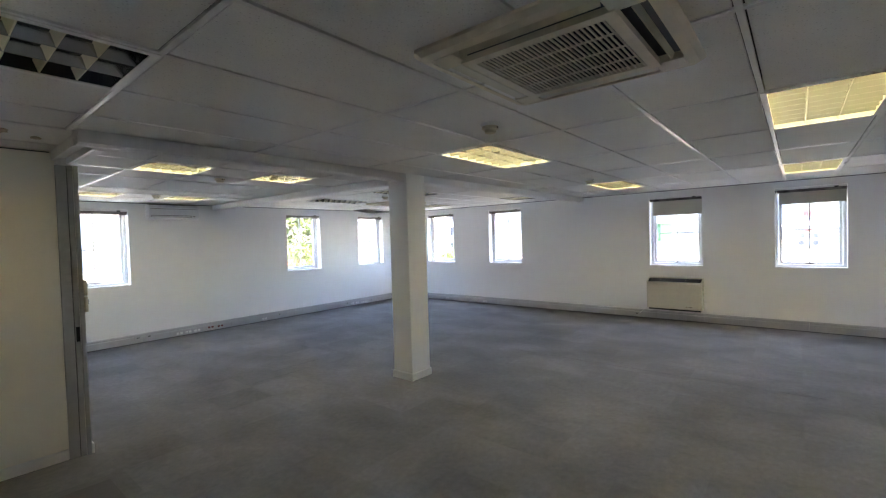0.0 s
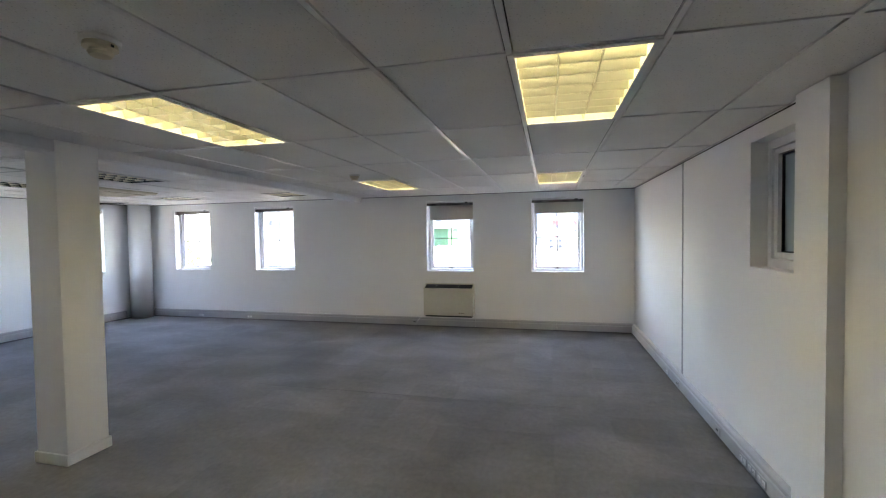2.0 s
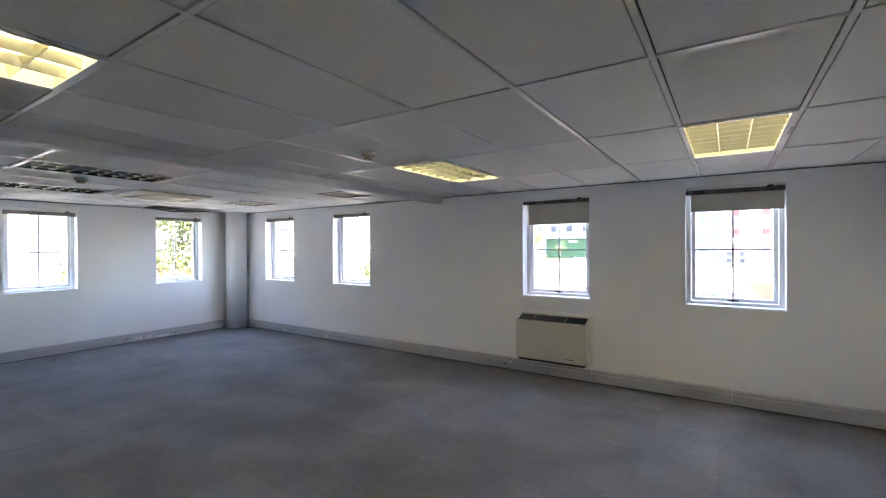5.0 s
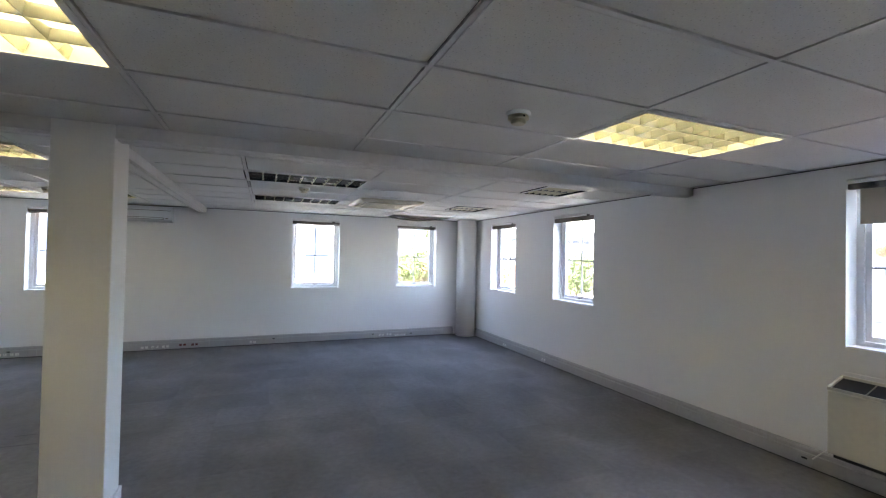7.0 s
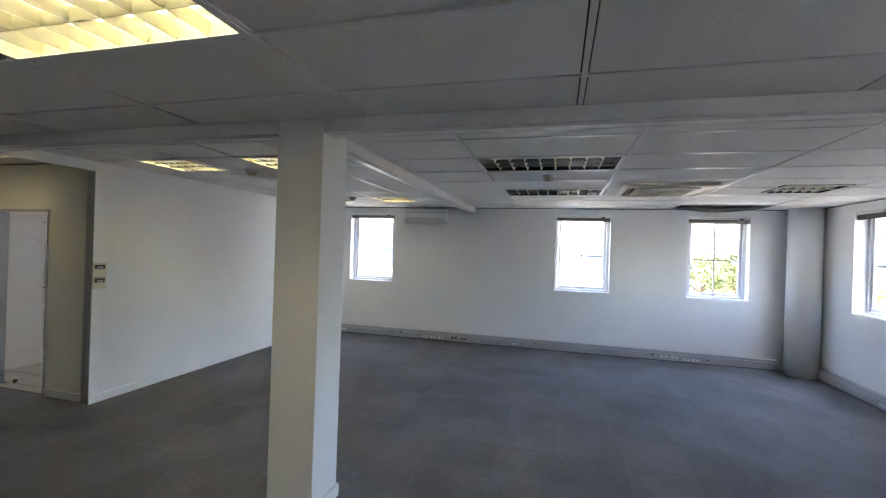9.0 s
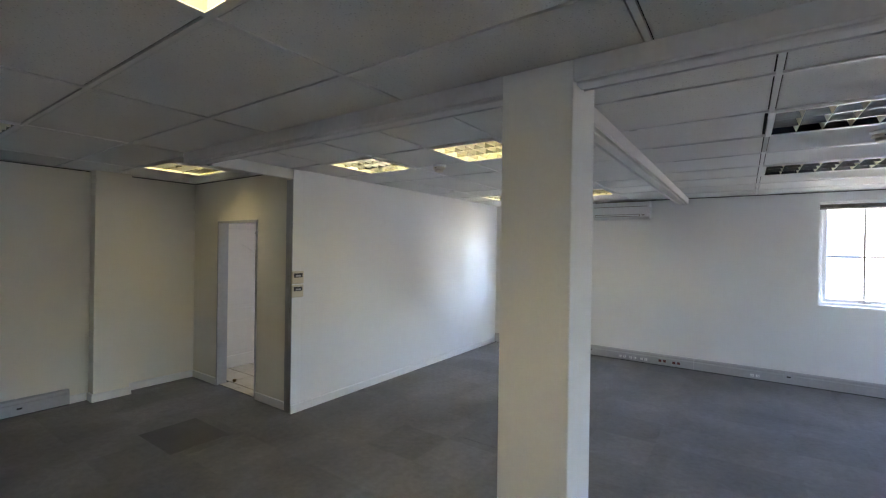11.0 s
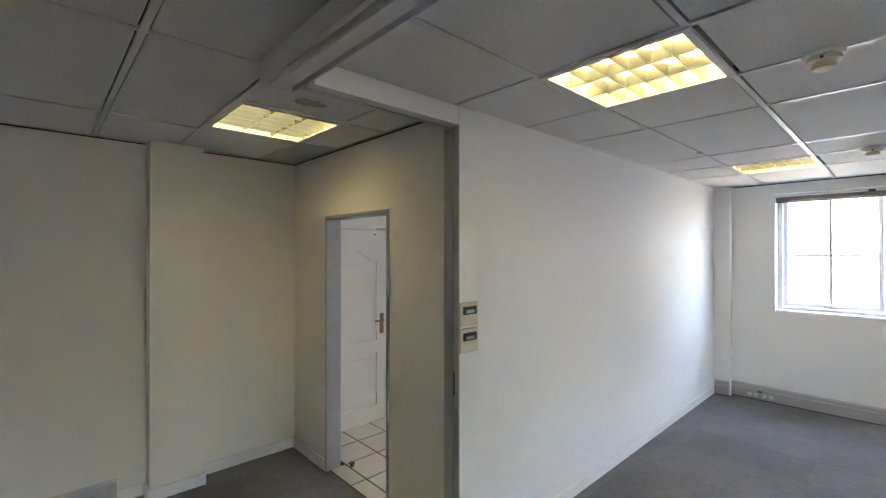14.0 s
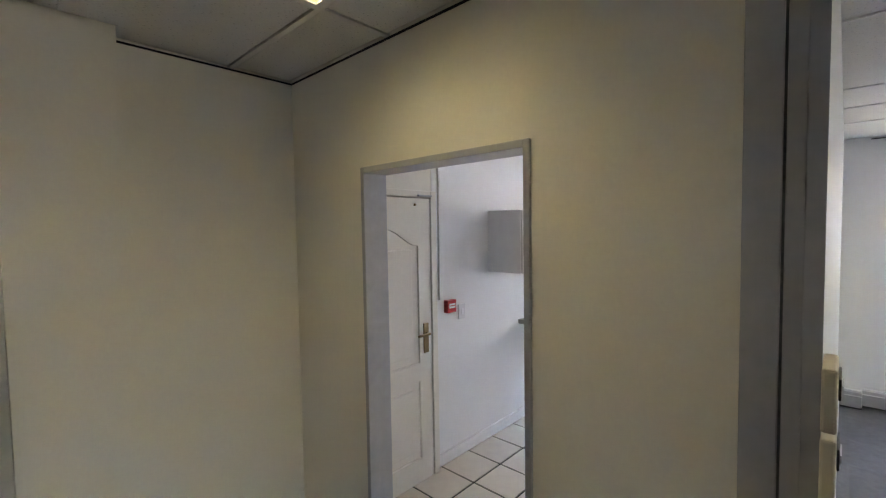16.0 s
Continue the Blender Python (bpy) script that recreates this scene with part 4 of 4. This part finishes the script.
wins = []
for z in (-1.9, 1.7, 5.3, 8.9):
    wins += [(-9.4 + 2.1 * k, z, 1.95, 2.9, M_BLUE) for k in range(5)]
    for k in range(6):
        u = 2.8 + 4.7 * k
        wins += [(u, z + 1.95, 1.3, 1.1, M_REDP), (u, z + 0.95, 1.3, 0.95, M_BLUE), (u, z + 0.25, 1.3, 0.65, M_WINDK)]
building("office_block", "white office block with red and blue window panels", -12, 105, 34, 120, 15, "s", wins)
building("white_warehouse", "long white rendered building with small dark windows", -34, 50, -4, 60, 5.6, "s", [(-31.9 + k * 1.66, 3.18, 0.62, 0.66, M_WINDK) for k in range(15)])
gb = root("green_shed", "green steel site shed with a white sign", "shed")
part("wall", boxes((-9.85, 38, 0.6, -6.2, 42, 2.28)), M_GREEN, gb)
bm = bmesh.new()
prism(bm, [(37.7, 2.28), (42.3, 2.28), (40, 2.6)], "x", -10.0, -6.0)
part("roof", bm, M_ROOFG, gb)
part("sign", boxes((-8.04, 37.93, 1.93, -7.44, 37.99, 2.14)), M_SAIL, gb)
building("white_neighbour", "white rendered neighbouring building with dark windows", -30, -8, -17.5, 9.6, 7.0, "e", [(4.4, 0.9, 0.95, 1.9, M_BLUE), (8.0, 0.9, 0.95, 1.9, M_BLUE), (-1.0, 0.9, 0.95, 1.9, M_BLUE)], roof=False)
building("office_west", "white office building with ribbon windows and solar roof", -70, 20, -52, 60, 5.5, "e", [(20.4 + k * 1.84, z, 1.5, 0.58, M_WINDK) for k in range(20) for z in (1.2, 4.03)])
building("apartments", "pale grey apartment block with dark balconies", -50, 66, -24, 78, 12, "s", [(-49 + k * 3.6, z, 2.2, 1.6, M_WINDK) for k in range(7) for z in (-1, 2, 5, 8)])
# unseen block added beyond the small window to keep sun and sky out
building("east_sun_block", "unseen plain pale block that keeps sun off the small window", 4.6, -4, 8.0, 16, 10.0, "s", [], roof=False)
building("boundary_wall", "terracotta garden wall", -40.3, 19.5, -40, 34, 1.0, "e", [], roof=False, wall=M_TERRA)


def sail(name, cx, cy, sx, sy, z_edge, z_peak):
    r = root(name, "white shade-cloth carport canopy on steel posts", "carport", "shade canopies")
    bm = bmesh.new()
    n = 8
    for off in (0.0, 0.03):
        vs = {}
        for i in range(n + 1):
            for j in range(n + 1):
                u, v = i / n * 2 - 1, j / n * 2 - 1
                k = 1 - max(abs(u), abs(v))
                vs[i, j] = bm.verts.new((cx + u * sx, cy + v * sy, z_edge + (z_peak - z_edge) * k ** 1.25 + off))
        for i in range(n):
            for j in range(n):
                bm.faces.new((vs[i, j], vs[i + 1, j], vs[i + 1, j + 1], vs[i, j + 1]))
    part("canopy", bm, M_SAIL, r)
    for u in (-0.96, 0.96):
        for v in (-0.96, 0.96):
            part("post", boxes((cx + u * sx - 0.05, cy + v * sy - 0.05, GZ, cx + u * sx + 0.05, cy + v * sy + 0.05, z_edge + 0.05)), M_STEEL, r)
    return r


sail("carport", -12.6, 36.5, 1.7, 1.4, 1.5, 1.95)
sail("carport", 2.7, 70.0, 3.4, 3.0, 1.75, 2.6)
sail("carport", 9.0, 66.0, 3.6, 3.0, 1.1, 1.7)


def hipped_canopy():
    """A long white carport canopy: a ridge, four sloping cloths with raised seams, and its posts."""
    r = root("carport", "long white hipped carport canopy with raised seams", "carport", "shade canopies")
    x0, x1, y0, y1, ze, zr = -5.3, 2.75, 20.6, 25.6, 0.22, 1.16
    eave = [(x0, y0), (x1, y0), (x1, y1), (x0, y1)]
    ridge = [(x0 + 2.1, (y0 + y1) / 2), (x1 - 1.0, (y0 + y1) / 2)]
    bm = bmesh.new()
    for lift in (0.0, 0.04):
        e = [bm.verts.new((x, y, ze + lift)) for x, y in eave]
        g = [bm.verts.new((x, y, zr + lift)) for x, y in ridge]
        for f in ((e[0], e[1], g[1], g[0]), (e[1], e[2], g[1]), (e[2], e[3], g[0], g[1]), (e[3], e[0], g[0])):
            bm.faces.new(f)
    part("canopy", bm, M_SAIL, r)
    for k in range(5):
        x = ridge[0][0] + (ridge[1][0] - ridge[0][0]) * k / 4
        bm = bmesh.new()
        prism(bm, [(y0, ze + 0.045), (ridge[0][1], zr + 0.045), (ridge[0][1], zr + 0.09), (y0, ze + 0.09)], "x", x - 0.03, x + 0.03)
        part("seam", bm, M_STEEL, r)
    part("eave_beam", boxes((x0, y0, ze - 0.08, x1, y0 + 0.06, ze - 0.002)), M_STEEL, r)
    for x in (x0 + 0.3, -3.3, -1.0, x1 - 0.3):
        for y in (y0 + 0.1, y1 - 0.1):
            part("post", boxes((x - 0.05, y - 0.05, GZ, x + 0.05, y + 0.05, ze - 0.002)), M_STEEL, r)


hipped_canopy()
sc_ = root("site_container", "blue-grey steel container behind the fence", "container")
part("body", boxes((0.6, 55.0, GZ, 4.7, 57.4, 1.1)), M_BLUE, sc_)
for k in range(20):
    part("rib", boxes((0.65 + 0.2 * k, 54.95, GZ, 0.73 + 0.2 * k, 54.997, 1.05)), M_BLUE, sc_)
structure("terrace", boxes((-2.6, 47.0, GZ, 30.0, 72.0, -0.3)), M_GROUND, "raised pale concrete terrace behind the yard", "ground")

fe = root("palisade_fence", "grey steel palisade fence", "fence")
pm = mesh_of("pale", boxes((0, 0, -0.3, 0.07, 0.02, 1.15)), M_STEEL)
for k in range(90):
    ob = new("pale", pm)
    ob.parent, ob.location = fe, (-2.0 + k * 0.17, 53.6, 0)
part("rail", boxes((-2.0, 53.63, 0.85, 13.3, 53.68, 0.92)), M_STEEL, fe)
part("rail", boxes((-2.0, 53.63, 0.0, 13.3, 53.68, 0.07)), M_STEEL, fe)


def condenser():
    r = root("outdoor_condenser", "white outdoor air-conditioning condenser with a round fan guard", "condenser", "outdoor condensers")
    part("casing", boxes((0, 0, 0, 0.9, 0.35, 1.3), bevel=0.02), M_RENDER, r)
    for z in (0.34, 0.96):
        bm = bmesh.new()
        prism(bm, [(0.38 + 0.24 * math.cos(a), z + 0.24 * math.sin(a)) for a in (2 * math.pi * j / 20 for j in range(20))], "y", -0.02, -0.002)
        part("fan_guard", bm, M_WINDK, r)
    part("stand", boxes((0.05, 0.02, -0.23, 0.12, 0.3, 0), (0.78, 0.02, -0.23, 0.85, 0.3, 0)), M_STEEL, r)
    return r


place(condenser, [pose(1.85, 52.0, -0.07), pose(2.8, 52.0, -0.07)])
bn = root("water_tank", "pale plastic tanks on a rusty steel stand", "tank")
for x in (3.35, 4.35):
    part("tank", boxes((x, 40.0, -0.85, x + 0.9, 41.0, -0.08), bevel=0.06), M_SAIL, bn)
for x in (3.2, 4.27, 5.35):
    part("stand_post", boxes((x, 39.8, GZ, x + 0.08, 39.9, 0.2)), M_TERRA, bn)
part("stand_rail", boxes((3.1, 39.8, 0.2, 5.5, 39.9, 0.3)), M_TERRA, bn)
part("stand_deck", boxes((3.1, 39.95, GZ, 5.5, 41.2, -0.87)), M_TERRA, bn)



def tree(x, y, h, r, seed, leaf, leaves=1500, base=GZ):
    g = random.Random(seed)
    t = root("tree", "leafy green tree with an uneven crown" if leaf is M_LEAF else "small tree with dry yellow-brown leaves", "tree", "trees outside", m=pose(x, y, base))
    bm = bmesh.new()
    def limb(p, q, r0, r1):
        d = (q - p).normalized()
        s = d.orthogonal().normalized()
        u = d.cross(s)
        a = [bm.verts.new(p + (s * math.cos(k * 1.0472) + u * math.sin(k * 1.0472)) * r0) for k in range(6)]
        b = [bm.verts.new(q + (s * math.cos(k * 1.0472) + u * math.sin(k * 1.0472)) * r1) for k in range(6)]
        for k in range(6):
            bm.faces.new((a[k], a[(k + 1) % 6], b[(k + 1) % 6], b[k]))
    top = Vector((0.1, 0.05, h * 0.45))
    limb(Vector((0, 0, 0)), top, 0.06 * r, 0.045 * r)
    tips = []
    for k in range(9):
        a = k * 2.4 + g.random()
        q = top + Vector((math.cos(a) * r * g.uniform(0.3, 0.8), math.sin(a) * r * g.uniform(0.3, 0.8), g.uniform(0.05, 0.45) * h))
        limb(top, q, 0.035 * r, 0.01 * r)
        tips.append(q)
    part("trunk", bm, M_BARK, t)
    bm = bmesh.new()
    for k in range(leaves):
        c = g.choice(tips)
        p = c + Vector((g.gauss(0, 0.24), g.gauss(0, 0.24), g.gauss(0, 0.17))) * r
        s = g.uniform(0.05, 0.10) * r
        e = Euler((g.uniform(0, 6.3), g.uniform(0, 6.3), g.uniform(0, 6.3))).to_matrix()
        vs = [bm.verts.new(p + e @ Vector(o) * s) for o in ((-1, 0, 0), (0, -0.5, 0.15), (1, 0, 0), (0, 0.5, 0.15))]
        bm.faces.new(vs)
    part("crown", bm, leaf, t)


for args in ((-4.6, 45, 6.5, 2.4, 1, M_LEAF, 1500, 0.8), (-8.44, 37.0, 1.25, 0.42, 2, M_LEAF, 900, 0.8), (-10.75, 37.4, 2.1, 0.85, 3, M_LEAFY, 1500, 0.78), (5.5, 55.0, 4.4, 0.9, 11, M_LEAF), (-27, 30, 5.5, 2.6, 4, M_LEAF), (-26, 19.0, 8.0, 2.1, 5, M_LEAF, 2600), (-33, 16.4, 5.8, 2.1, 6, M_LEAF), (-34, 19.4, 6.0, 2.0, 10, M_LEAF), (-20, 30, 5.2, 1.9, 7, M_LEAF), (9, 34, 4.0, 1.8, 8, M_LEAF), (-38, 27, 4.0, 2.4, 9, M_LEAF)):
    tree(*args)
